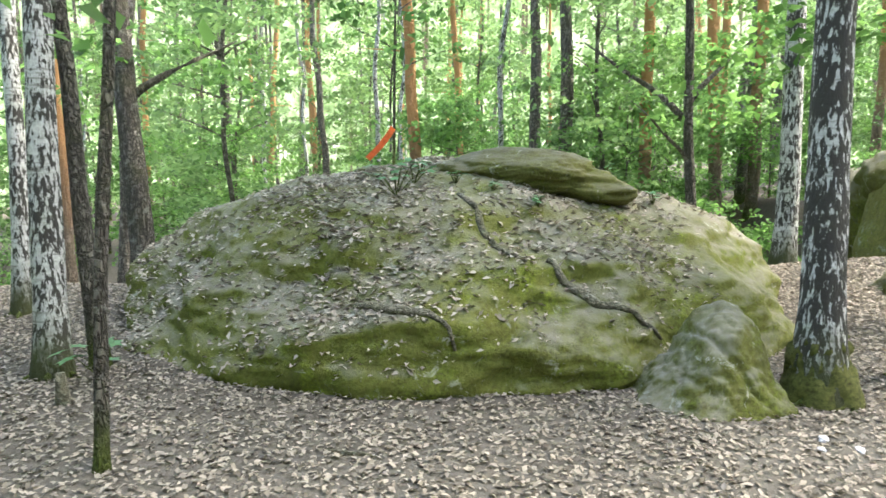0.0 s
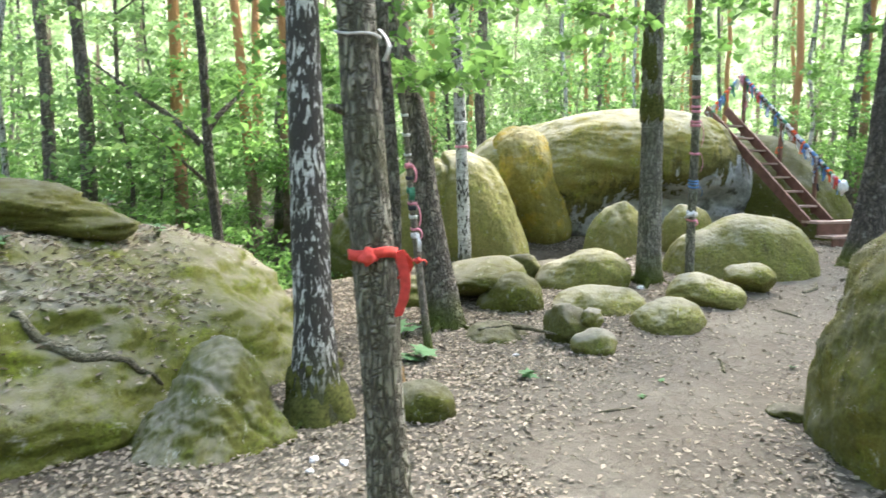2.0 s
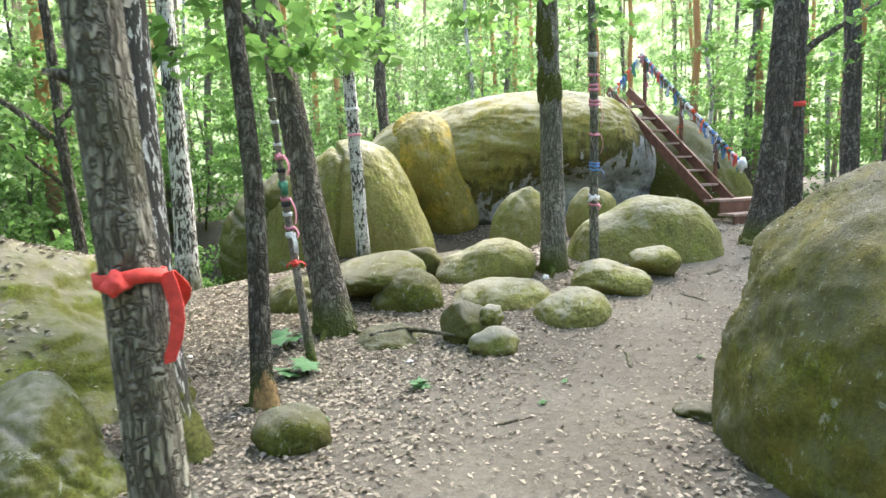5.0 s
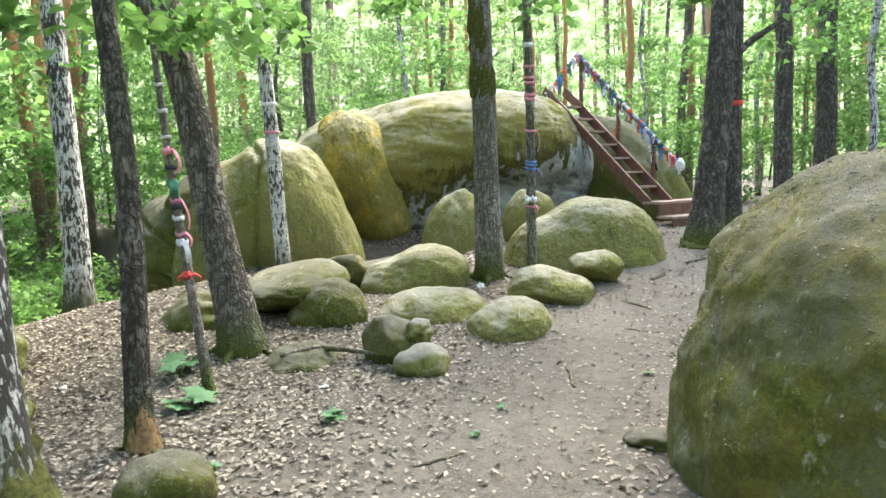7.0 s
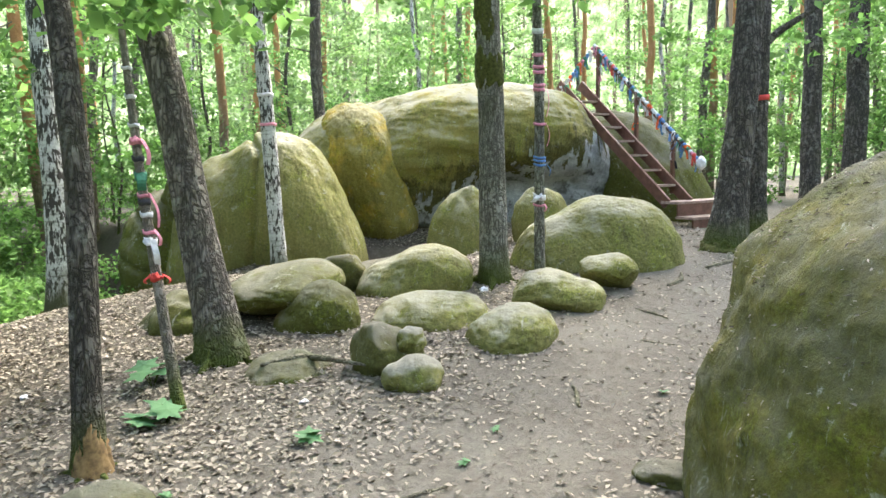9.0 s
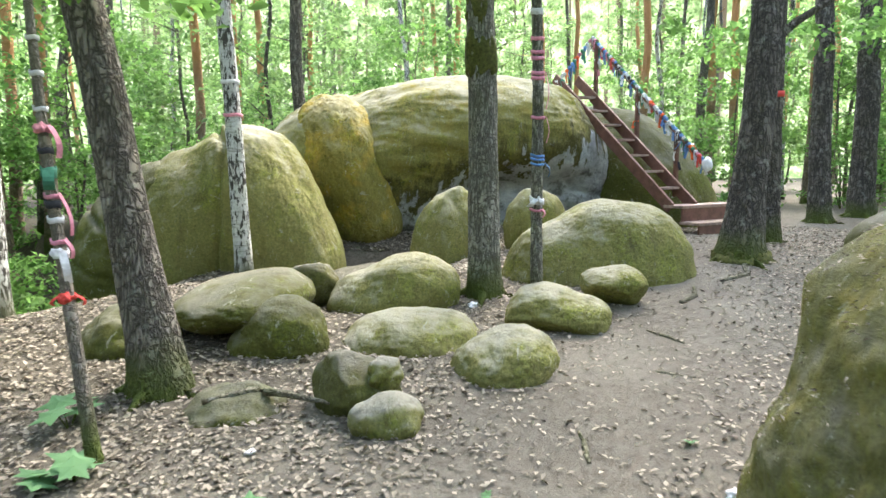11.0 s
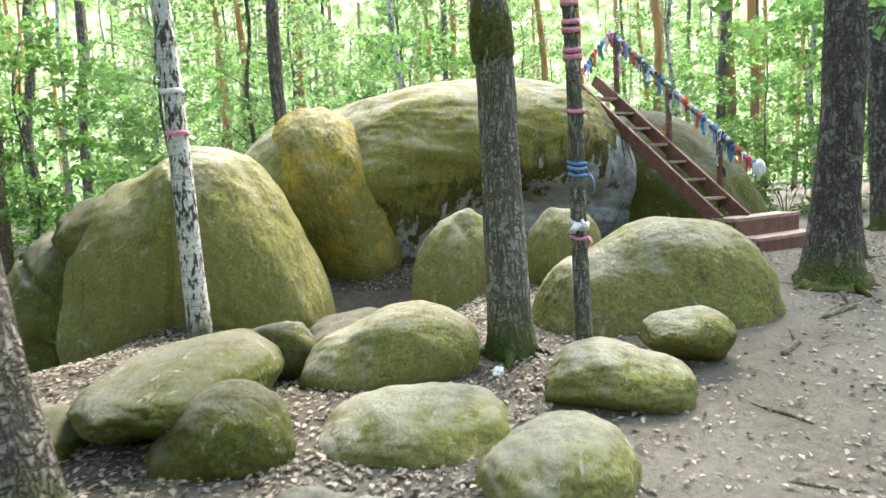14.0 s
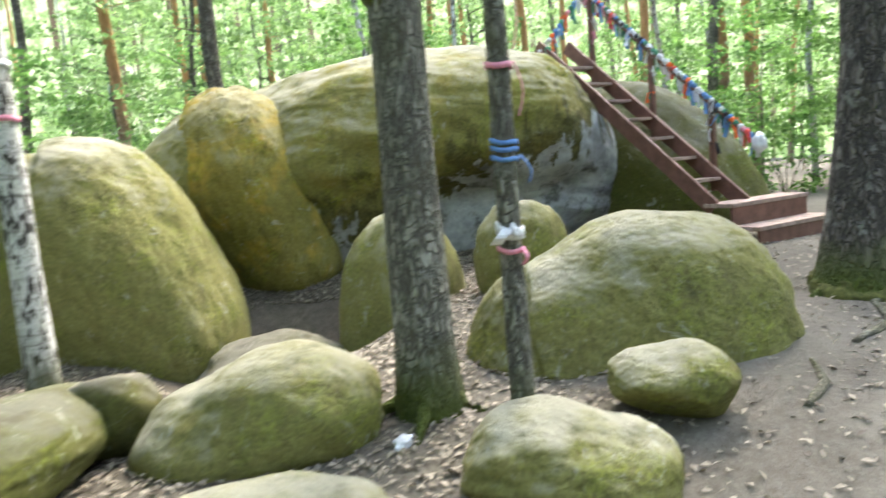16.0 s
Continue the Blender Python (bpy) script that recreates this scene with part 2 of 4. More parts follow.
M_BIRCH = birch_material("birch_bark", 0.92)
M_BIRCH_OLD = birch_material("old_birch_bark", 0.72)
M_BIRCH_PALE = birch_material("pale_birch_bark", 0.60)
M_DEADWOOD = bark_material("dead_wood", (0.12, 0.105, 0.085), (0.27, 0.24, 0.20), 22, 6, 0.015, 0.2)
M_LEAF = leaf_material("maple_leaf", (0.062, 0.137, 0.031), (0.163, 0.30, 0.078), 0.62)
M_LEAF_FAR = leaf_material("far_leaf", (0.082, 0.155, 0.047), (0.202, 0.318, 0.112), 0.62)
M_LEAF_OAK = leaf_material("oak_leaf", (0.04, 0.10, 0.012), (0.09, 0.20, 0.025), 0.5)
M_NEEDLE = leaf_material("pine_needles", (0.04, 0.08, 0.025), (0.09, 0.16, 0.05), 0.3)
M_LITTER = leaf_material("dry_leaf", (0.09, 0.074, 0.054), (0.265, 0.228, 0.176), 0.1)
M_LITTER_PALE = leaf_material("bleached_dry_leaf", (0.13, 0.108, 0.080), (0.33, 0.29, 0.23), 0.1)
M_SEEDLING = leaf_material("seedling_leaf", (0.05, 0.13, 0.05), (0.09, 0.19, 0.08), 0.3)
M_STAIR = plain("red_brown_paint", (0.15, 0.075, 0.055), 0.55, 0.3, 9)
M_STAIR_TOP = plain("worn_tread", (0.33, 0.24, 0.20), 0.75, 0.35, 14)


# ---- mesh helpers ----
def part(name, bm, material, parent=None, label="", smooth=False):
    """Links a bmesh as one mesh object, under a thing where one is given."""
    me = bpy.data.meshes.new(name)
    bm.to_mesh(me)
    bm.free()
    me.materials.append(material)
    if smooth:
        me.polygons.foreach_set("use_smooth", [True] * len(me.polygons))
    ob = new(name, me)
    if parent:
        ob.parent = parent
    if label:
        ob["label"] = label
    return ob


def thing(name, label, category, m=None, group="", kind=""):
    ob = new(name)
    ob.empty_display_size = 0.1
    if m is not None:
        ob.matrix_world = m
    return tagged(ob, label, category, group, kind)


def smoothstep(a, b, x):
    k = min(1.0, max(0.0, (x - a) / (b - a)))
    return k * k * (3 - 2 * k)


def ground_z(x, y):
    """Height of the forest floor: a gentle rise towards the rocks."""
    s = 0.75 * x + 0.66 * y
    z = -0.15 + 0.52 * smoothstep(5.5, 11.4, s)
    z -= 0.03 * max(0.0, math.hypot(x - 4, y - 4) - 9) * (1 if x < 9 else 0.2)
    z -= 1.9 * smoothstep(7.6, 12.0, y) * smoothstep(7.5, 5.5, x)      # the slope falls away behind the mound
    z -= 0.26 * math.exp(-((x - 7.0) ** 2 + (y - 7.5) ** 2) / 1.3) + 0.62 * math.exp(-((x - 8.2) ** 2 + (y - 7.9) ** 2) / 0.9)
    return max(z, -3.0) + 0.03 * noise.noise((x * 0.9, y * 0.9, 3.1)) + 0.012 * noise.noise((x * 4, y * 4, 7.7))


def tube(bm, pts, radii, seg=12, rough=0.0, seed=0.0, cap=True):
    """A tapered, slightly uneven limb along pts."""
    rings = []
    for i, (p, r) in enumerate(zip(pts, radii)):
        p = Vector(p)
        d = (Vector(pts[min(i + 1, len(pts) - 1)]) - Vector(pts[max(i - 1, 0)])).normalized()
        a = d.orthogonal().normalized() if abs(d.z) < 0.5 else Vector((1, 0, 0)) - d * d.x
        a.normalize()
        b = d.cross(a)
        ring = []
        for k in range(seg):
            w = 2 * math.pi * k / seg
            q = (a * math.cos(w) + b * math.sin(w))
            rr = r * (1 + rough * noise.noise((q.x * 2 + seed, q.y * 2, p.z * 2.2 + seed)))
            ring.append(bm.verts.new(p + q * rr))
        rings.append(ring)
    for r0, r1 in zip(rings, rings[1:]):
        for k in range(seg):
            bm.faces.new((r0[k], r0[(k + 1) % seg], r1[(k + 1) % seg], r1[k]))
    if cap:
        bm.faces.new(rings[-1])
        bm.faces.new(list(reversed(rings[0])))
    return bm


def box(bm, c, s, m=None, bevel=0.0):
    made = bmesh.ops.create_cube(bm, size=1.0)["verts"]
    bmesh.ops.scale(bm, vec=s, verts=made)
    bmesh.ops.translate(bm, vec=c, verts=made)
    if bevel:
        edges = list({e for v in made for e in v.link_edges})
        made = list({v for f in bmesh.ops.bevel(bm, geom=edges, offset=bevel, segments=2, affect="EDGES")["faces"] for v in f.verts} | {v for v in made if v.is_valid})
    if m is not None:
        bmesh.ops.transform(bm, matrix=m, verts=[v for v in made if v.is_valid])
    return bm


def lobed(dirs, lobes, blend=4.5):
    """How far out from the middle a soft union of rounded lobes (middle, radii) reaches along each direction."""
    def field(p):
        total = np.zeros(len(p))
        for c, r in lobes:
            q = np.sqrt((((p - np.array(c)) / np.array(r)) ** 2).sum(1))
            total += np.exp(-blend * np.minimum(q - 1.0, 30.0))
        return total - 1.0
    steps = np.linspace(2.6, 0.02, 66)
    near, far, found = np.full(len(dirs), 0.02), np.full(len(dirs), 2.6), np.zeros(len(dirs), bool)
    for r0, r1 in zip(steps, steps[1:]):
        inside = (field(dirs * r1) > 0) & ~found
        near[inside], far[inside] = r1, r0
        found |= inside
    for _ in range(9):
        mid = (near + far) / 2
        inside = field(dirs * mid[:, None]) > 0
        near, far = np.where(inside, mid, near), np.where(inside, far, mid)
    return near


def rock_bm(radii, seed, detail=4, power=2.4, lump=0.16, cuts=(), skew=(0, 0), dents=(), cracks=(), lobes=(), blend=4.5, rugged=0.0):
    """A weathered boulder: a rounded block, or a soft union of lobes, with lumps, cut by soft planes (normal, distance as a share of the radii), worn by dents (direction, width, depth) and split by cracks (normal, distance, width, depth)."""
    bm = bmesh.new()
    bmesh.ops.create_icosphere(bm, subdivisions=detail, radius=1.0)
    reach = lobed(np.array([v.co.normalized()[:] for v in bm.verts]), lobes, blend) if lobes else None
    for i, v in enumerate(bm.verts):
        d = v.co.normalized()
        k = reach[i] if lobes else (abs(d.x) ** power + abs(d.y) ** power + abs(d.z) ** power) ** (-1 / power)
        k *= 1 + lump * noise.noise(d * 1.3 + Vector((seed, 0, 0))) + lump * 0.45 * noise.noise(d * 3.1 + Vector((0, seed, 0))) + lump * 0.16 * noise.noise(d * 8 + Vector((0, 0, seed)))
        q = d * k
        for n, far in cuts:
            n = Vector(n).normalized()
            over = q.dot(n) - far
            if over > 0:
                q -= n * 0.9 * over * over / (over + 0.14)
        rough_ = noise.noise(d * 5.5 + Vector((seed, seed, 0)))
        q *= 1 - 0.014 * max(0.0, rough_) - 0.010 * abs(noise.noise(d * 13 + Vector((0, seed, seed)))) + 0.004 * noise.noise(d * 30)
        if rugged:
            q *= 1 + rugged * (noise.noise(d * 4.5 + Vector((seed, 4, 0))) + 0.6 * noise.noise(d * 11 + Vector((2, seed, 0))) + 0.35 * noise.noise(d * 26 + Vector((0, 5, seed))))
        for n, far, width, depth in cracks:
            n = Vector(n).normalized()
            off = q.dot(n) - far + 0.06 * noise.noise(d * 3 + Vector((seed, 1, 2)))
            q *= 1 - depth * math.exp(-(off / width) ** 2)
        for way, width, depth in dents:
            way = Vector(way).normalized()
            q *= 1 - depth * math.exp(-((d - way).length / width) ** 2)
        q = Vector((q.x * radii[0], q.y * radii[1], q.z * radii[2]))
        q.x += skew[0] * q.z
        q.y += skew[1] * q.z
        v.co = q
    return bm


def rock(name, label, at, radii, yaw, seed, material, **shape):
    """A boulder whose radii run across, along and up as seen along yaw."""
    ob = part(name, rock_bm(radii, seed, **shape), material, smooth=True)
    ob.matrix_world = pose(*at, 0, 0, yaw)
    return tagged(ob, label, "boulder")


def leaves_mesh(name, count, where, size, material, seed, droop=0.5, flat=0.0, w=0.36):
    """count leaves, each a folded blade of two faces, at where(rng) with a size in metres."""
    rng = np.random.default_rng(seed)
    c = where(rng, count)
    n = len(c)
    yaw, tilt, roll = rng.uniform(0, 6.283, n), rng.normal(-droop * 0.5, 0.45 * (1 - flat) + 0.05, n), rng.normal(0, 0.5 * (1 - flat) + 0.04, n)
    s = size * rng.uniform(0.5, 1.3, n)
    ax = np.stack([np.cos(yaw) * np.cos(tilt), np.sin(yaw) * np.cos(tilt), np.sin(tilt)], 1)
    side = np.stack([-np.sin(yaw) * np.cos(roll), np.cos(yaw) * np.cos(roll), np.sin(roll)], 1)
    up = np.cross(ax, side)
    shape = [(-0.5, 0, 0), (0.0, w, 0.10), (0.5, 0, -0.05), (0.0, -w, 0.10)]
    v = np.stack([c + s[:, None] * (ax * a + side * b + up * h) for a, b, h in shape], 1).reshape(-1, 3)
    i = np.arange(n)[:, None] * 4
    faces = np.concatenate([i + [0, 1, 2], i + [0, 2, 3]], 1).reshape(-1, 3)
    me = bpy.data.meshes.new(name)
    me.vertices.add(len(v))
    me.vertices.foreach_set("co", v.astype(np.float32).ravel())
    me.loops.add(faces.size)
    me.loops.foreach_set("vertex_index", faces.astype(np.int32).ravel())
    me.polygons.add(len(faces))
    me.polygons.foreach_set("loop_start", (np.arange(len(faces)) * 3).astype(np.int32))
    me.update(calc_edges=True)
    me.materials.append(material)
    return me


# ---- ground ----
def build_ground():
    bm = bmesh.new()
    xs = sorted({round(v, 3) for v in list(np.arange(-6, 16.01, 0.14)) + list(np.arange(-60, 70, 2.5)) + [-400, -200, -110, 110, 200, 400]})
    ys = sorted({round(v, 3) for v in list(np.arange(-3, 14.01, 0.14)) + list(np.arange(-60, 70, 2.5)) + [-400, -200, -110, 110, 200, 400]})
    grid = [[bm.verts.new((x, y, ground_z(x, y))) for x in xs] for y in ys]
    for a, b in zip(grid, grid[1:]):
        for k in range(len(xs) - 1):
            bm.faces.new((a[k], a[k + 1], b[k + 1], b[k]))
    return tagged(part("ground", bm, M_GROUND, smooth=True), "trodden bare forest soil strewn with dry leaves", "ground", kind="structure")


build_ground()

# ---- rocks ----
ROCKS = [
    # name, label, (x, y, z), radii, yaw, seed, material, shape
    ("mound_boulder", "huge low mound of granite under moss and dry leaves", (0.02, 6.95, -0.15), (3.2, 2.75, 1.38), 0, 1.0, M_MOUND, dict(detail=7, power=2.15, lump=0.14, rugged=0.022, cracks=(((1, 0.45, -0.65), 0.62, 0.02, 0.05),), cuts=(((0, -1, -0.05), 0.93),))),
    ("capping_slab", "thin mossy granite slab lying on the mound", (0.36, 6.4, 1.15), (1.2, 0.7, 0.28), -8, 7.0, M_ROCK_GREEN, dict(detail=6, lump=0.18, rugged=0.03, blend=9.0, lobes=(((0.3, 0, 0.15), (0.72, 0.9, 0.8)), ((-0.6, 0.1, -0.1), (0.5, 0.7, 0.55)), ((0.85, -0.2, -0.35), (0.3, 0.5, 0.35))), cracks=(((1, 0.3, 0), -0.28, 0.05, 0.12),))),
    ("grey_boulder", "pale grey boulder leaning against the mound's foot", (1.753, 4.257, -0.229), (0.622, 0.532, 0.64), 0, 3.0, M_ROCK_GREY, dict(detail=6, lump=0.14, rugged=0.04, blend=5.0, lobes=(((0, 0, -0.3), (0.98, 1.0, 0.7)), ((0.1, 0.2, 0.25), (0.5, 0.75, 0.75)), ((-0.55, -0.2, -0.5), (0.5, 0.6, 0.5))), cracks=(((0.8, 0.2, 0.5), 0.25, 0.03, 0.05),))),
    ("trail_boulder", "large rounded mossy boulder beside the trodden path", (5.828, 0.78, 0.077), (1.669, 1.574, 1.397), -20, 4.0, M_ROCK_DEEP, dict(detail=7, power=2.3, lump=0.09, rugged=0.012)),
    ("far_boulder", "dark rounded boulder beside the path's end", (11.75, 2.7, 0.3), (0.75, 0.7, 0.62), -70, 31.0, M_ROCK_DARK, dict(detail=5, lump=0.12)),
    ("gap_boulder", "dark boulder wedged in the gap below the hanging wedge", (8.05, 7.8, -0.27), (0.62, 0.42, 0.40), -38, 37.0, M_ROCK_DARK, dict(detail=5, lump=0.12)),
    ("dome_boulder", "tall rounded mossy granite boulder behind a birch", (7.458, 9.091, 0.637), (0.952, 0.884, 1.253), -31, 5.0, M_ROCK, dict(detail=7, lump=0.07, blend=8.0, rugged=0.006, lobes=(((-0.2, 0, 0.05), (0.82, 1, 0.95)), ((0.40, -0.1, -0.42), (0.66, 0.85, 0.64)), ((0.15, 0, -0.1), (0.72, 0.9, 0.8)), ((-1.0, 0.15, -0.02), (0.60, 0.8, 0.74)), ((-1.15, 0.1, -0.5), (0.6, 0.8, 0.5))), cracks=(((1, 0.1, -0.12), -0.62, 0.035, 0.06),))),
    ("side_boulder", "dark mossy boulder leaning against the dome boulder", (6.652, 10.739, -0.115), (0.753, 1.109, 1.185), -46, 6.0, M_ROCK_GREEN, dict(detail=6, lump=0.10, rugged=0.02, cracks=(((0.2, 0, 1), 0.1, 0.03, 0.05), ((-0.1, 0.1, 1), -0.3, 0.03, 0.05), ((0.4, 0, 1), 0.5, 0.03, 0.05)))),
    ("shelf_boulder", "rough mossy ledge of rock above the side boulder", (6.818, 9.781, 0.984), (0.773, 0.614, 0.536), -46, 36.0, M_ROCK_GREEN, dict(detail=5, lump=0.18, rugged=0.02)),
    ("tooth_boulder", "hanging wedge of granite golden with moss", (9.121, 9.478, 1.158), (0.838, 0.744, 1.358), -38, 8.0, M_ROCK_WARM, dict(detail=7, lump=0.07, blend=5.0, rugged=0.01, skew=(-0.12, 0), lobes=(((-0.05, 0, 0.14), (0.92, 1.0, 0.74)), ((0.22, -0.05, -0.42), (0.62, 0.7, 0.48))))),
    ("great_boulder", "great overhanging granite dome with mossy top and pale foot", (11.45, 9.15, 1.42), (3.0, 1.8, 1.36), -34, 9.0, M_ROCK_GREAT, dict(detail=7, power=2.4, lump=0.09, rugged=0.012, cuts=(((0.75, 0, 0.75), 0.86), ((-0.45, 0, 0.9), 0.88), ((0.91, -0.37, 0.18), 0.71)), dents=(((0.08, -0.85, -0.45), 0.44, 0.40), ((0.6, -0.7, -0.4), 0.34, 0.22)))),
    ("flank_boulder", "mossy granite flank behind the hanging wedge", (8.89, 9.93, 1.53), (0.78, 0.8, 0.72), -38, 38.0, M_ROCK, dict(detail=6, power=2.1, lump=0.08, skew=(0.35, 0))),
    ("shoulder_boulder", "mossy granite shoulder behind the ladder stairs", (13.75, 7.35, 0.5), (1.75, 0.95, 1.9), -105.6, 35.0, M_ROCK_GREEN, dict(detail=6, power=2.1, lump=0.06, skew=(-0.38, 0))),
    ("prop_boulder", "upright mossy boulder propping the great dome", (9.073, 7.301, -0.002), (0.504, 0.409, 0.967), -46, 11.0, M_ROCK, dict(detail=6, lump=0.08, lobes=(((0, 0, 0), (1, 1, 0.95)), ((0.05, 0, 0.25), (0.85, 0.85, 0.72)), ((-0.25, -0.1, -0.5), (0.8, 0.8, 0.6))))),
    ("corner_boulder", "small mossy boulder below the pale face", (9.418, 6.268, 0.594), (0.381, 0.326, 0.467), -46, 12.0, M_ROCK, dict(detail=5, power=2.1, lump=0.10)),
    ("broad_boulder", "broad low mossy boulder in front of the stairs", (8.754, 5.016, 0.255), (0.941, 0.6, 0.772), -46, 13.0, M_ROCK, dict(detail=7, lump=0.06, blend=6.0, lobes=(((0.1, 0, 0.05), (0.78, 0.95, 0.93)), ((0.55, 0.1, -0.1), (0.48, 0.8, 0.85)), ((-0.55, -0.15, -0.1), (0.46, 0.75, 0.72))), cracks=(((1, -0.3, 0.3), -0.40, 0.03, 0.04),))),
    ("long_boulder", "long mossy boulder lying on its side", (6.8, 5.94, 0.176), (0.679, 0.445, 0.48), -50, 14.0, M_ROCK, dict(detail=6, lump=0.08, blend=4.0, lobes=(((0.28, 0, 0.14), (0.62, 0.9, 0.72)), ((-0.3, 0, -0.18), (0.58, 0.85, 0.66))), cuts=(((0.3, -0.5, -0.8), 0.55),))),
    ("round_boulder", "rounded boulder under bright green moss", (5.471, 5.759, 0.073), (0.351, 0.275, 0.338), -46, 15.0, M_ROCK_GREEN, dict(detail=6, lump=0.09, lobes=(((0.1, 0, 0.1), (0.85, 0.95, 0.88)), ((-0.5, 0, -0.25), (0.55, 0.8, 0.6)), ((0.45, 0, -0.05), (0.52, 0.8, 0.75))))),
    ("low_boulder", "low rounded boulder behind the bright-mossed one", (5.718, 6.488, 0.259), (0.525, 0.897, 0.232), -46, 16.0, M_ROCK_GREEN, dict(detail=6, lump=0.07, lobes=(((0.25, 0, 0.1), (0.7, 0.95, 0.9)), ((-0.45, 0, -0.1), (0.58, 0.9, 0.8))))),
    ("arched_stone", "curved mossy stone between two boulders", (6.35, 6.55, 0.28), (0.24, 0.16, 0.2), -46, 33.0, M_ROCK_DARK, dict(detail=4, lump=0.2)),
    ("flat_boulder", "flat half-buried boulder among dry leaves", (6.334, 5.195, -0.029), (0.565, 0.487, 0.3), -46, 17.0, M_ROCK, dict(detail=6, power=2.0, lump=0.10)),
    ("sloped_boulder", "sloping half-buried boulder at the path's edge", (6.315, 4.303, -0.004), (0.365, 0.423, 0.26), -46, 18.0, M_ROCK, dict(detail=6, power=2.0, lump=0.10, skew=(0.2, 0))),
    ("oval_boulder", "oval mossy boulder with pale lichen spots", (7.281, 4.524, 0.152), (0.425, 0.33, 0.257), -52, 19.0, M_ROCK, dict(detail=6, lump=0.10, cuts=(((-0.3, -0.6, -0.75), 0.55),), lobes=(((-0.25, 0, 0.05), (0.72, 0.9, 0.92)), ((0.45, 0, -0.2), (0.58, 0.9, 0.8))))),
    ("small_boulder", "small mossy boulder tucked behind the oval one", (7.975, 4.414, 0.309), (0.31, 0.246, 0.189), -46, 20.0, M_ROCK, dict(detail=6, lump=0.10, blend=4.0, lobes=(((0.25, 0, 0), (0.66, 0.95, 0.9)), ((-0.3, 0, 0.08), (0.6, 0.85, 0.7))), cuts=(((-0.4, -0.6, -0.65), 0.55),))),
    ("split_stone", "broken grey stone with a dark hollow side", (5.253, 4.607, 0.024), (0.283, 0.225, 0.231), -46, 21.0, M_ROCK_DARK, dict(detail=5, power=2.0, lump=0.18, cuts=(((-0.8, -0.5, 0.2), 0.6), ((0.5, -0.5, 0.7), 0.66)))),
    ("chip_stone", "small grey stone lying on the broken one", (5.33, 4.42, 0.14), (0.11, 0.10, 0.09), -46, 34.0, M_ROCK_BARE, dict(detail=4, lump=0.3)),
    ("foot_stone", "low grey stone beside the broken one", (5.182, 4.251, -0.054), (0.221, 0.16, 0.153), -40, 22.0, M_ROCK_BARE, dict(detail=4, power=2.0, lump=0.15)),
    ("sunk_stone", "mossy stone sunk flush into the soil", (4.742, 5.138, -0.3), (0.421, 0.343, 0.322), -46, 23.0, M_ROCK_GREEN, dict(detail=5, power=2.0, lump=0.2)),
    ("wedge_boulder", "mossy sloping boulder behind the leaning pine", (4.72, 6.732, -0.06), (0.386, 0.327, 0.37), -46, 24.0, M_ROCK_GREEN, dict(detail=5, power=2.1, lump=0.22, skew=(0.3, 0))),
    ("path_stone", "small mossy stone at the foot of a young oak", (3.041, 3.869, -0.097), (0.229, 0.195, 0.176), -46, 25.0, M_ROCK_GREEN, dict(detail=4, power=2.0, lump=0.15)),
    ("trip_stone", "dark flat stone sticking out of the path", (5.13, 2.33, -0.14), (0.2, 0.1, 0.065), -62, 26.0, M_ROCK_DARK, dict(detail=4, lump=0.3)),
]
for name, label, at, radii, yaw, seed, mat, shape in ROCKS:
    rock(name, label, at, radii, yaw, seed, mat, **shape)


# ---- trees ----
def trunk_points(base, top, height, bend, seed, steps=26):
    """A trunk's line from base through top, carried on to the given height, with a slight sway."""
    b, t = Vector(base), Vector(top)
    lean = (t - b) / max(0.1, t.z - b.z)
    pts = []
    for i in range(steps + 1):
        h = height * (i / steps) ** 1.25
        sway = Vector((noise.noise((h * 0.5, seed, 0)), noise.noise((h * 0.5, seed, 9)), 0)) * bend * min(1, h / 2)
        pts.append(b + Vector((lean.x * h, lean.y * h, h)) + sway)
    return pts


TRUNKS = {}
MOSSY_FOOT = bark_material("mossy_root_bark", (0.05, 0.05, 0.025), (0.14, 0.14, 0.07), 20, 20, 0.012, 0.9)


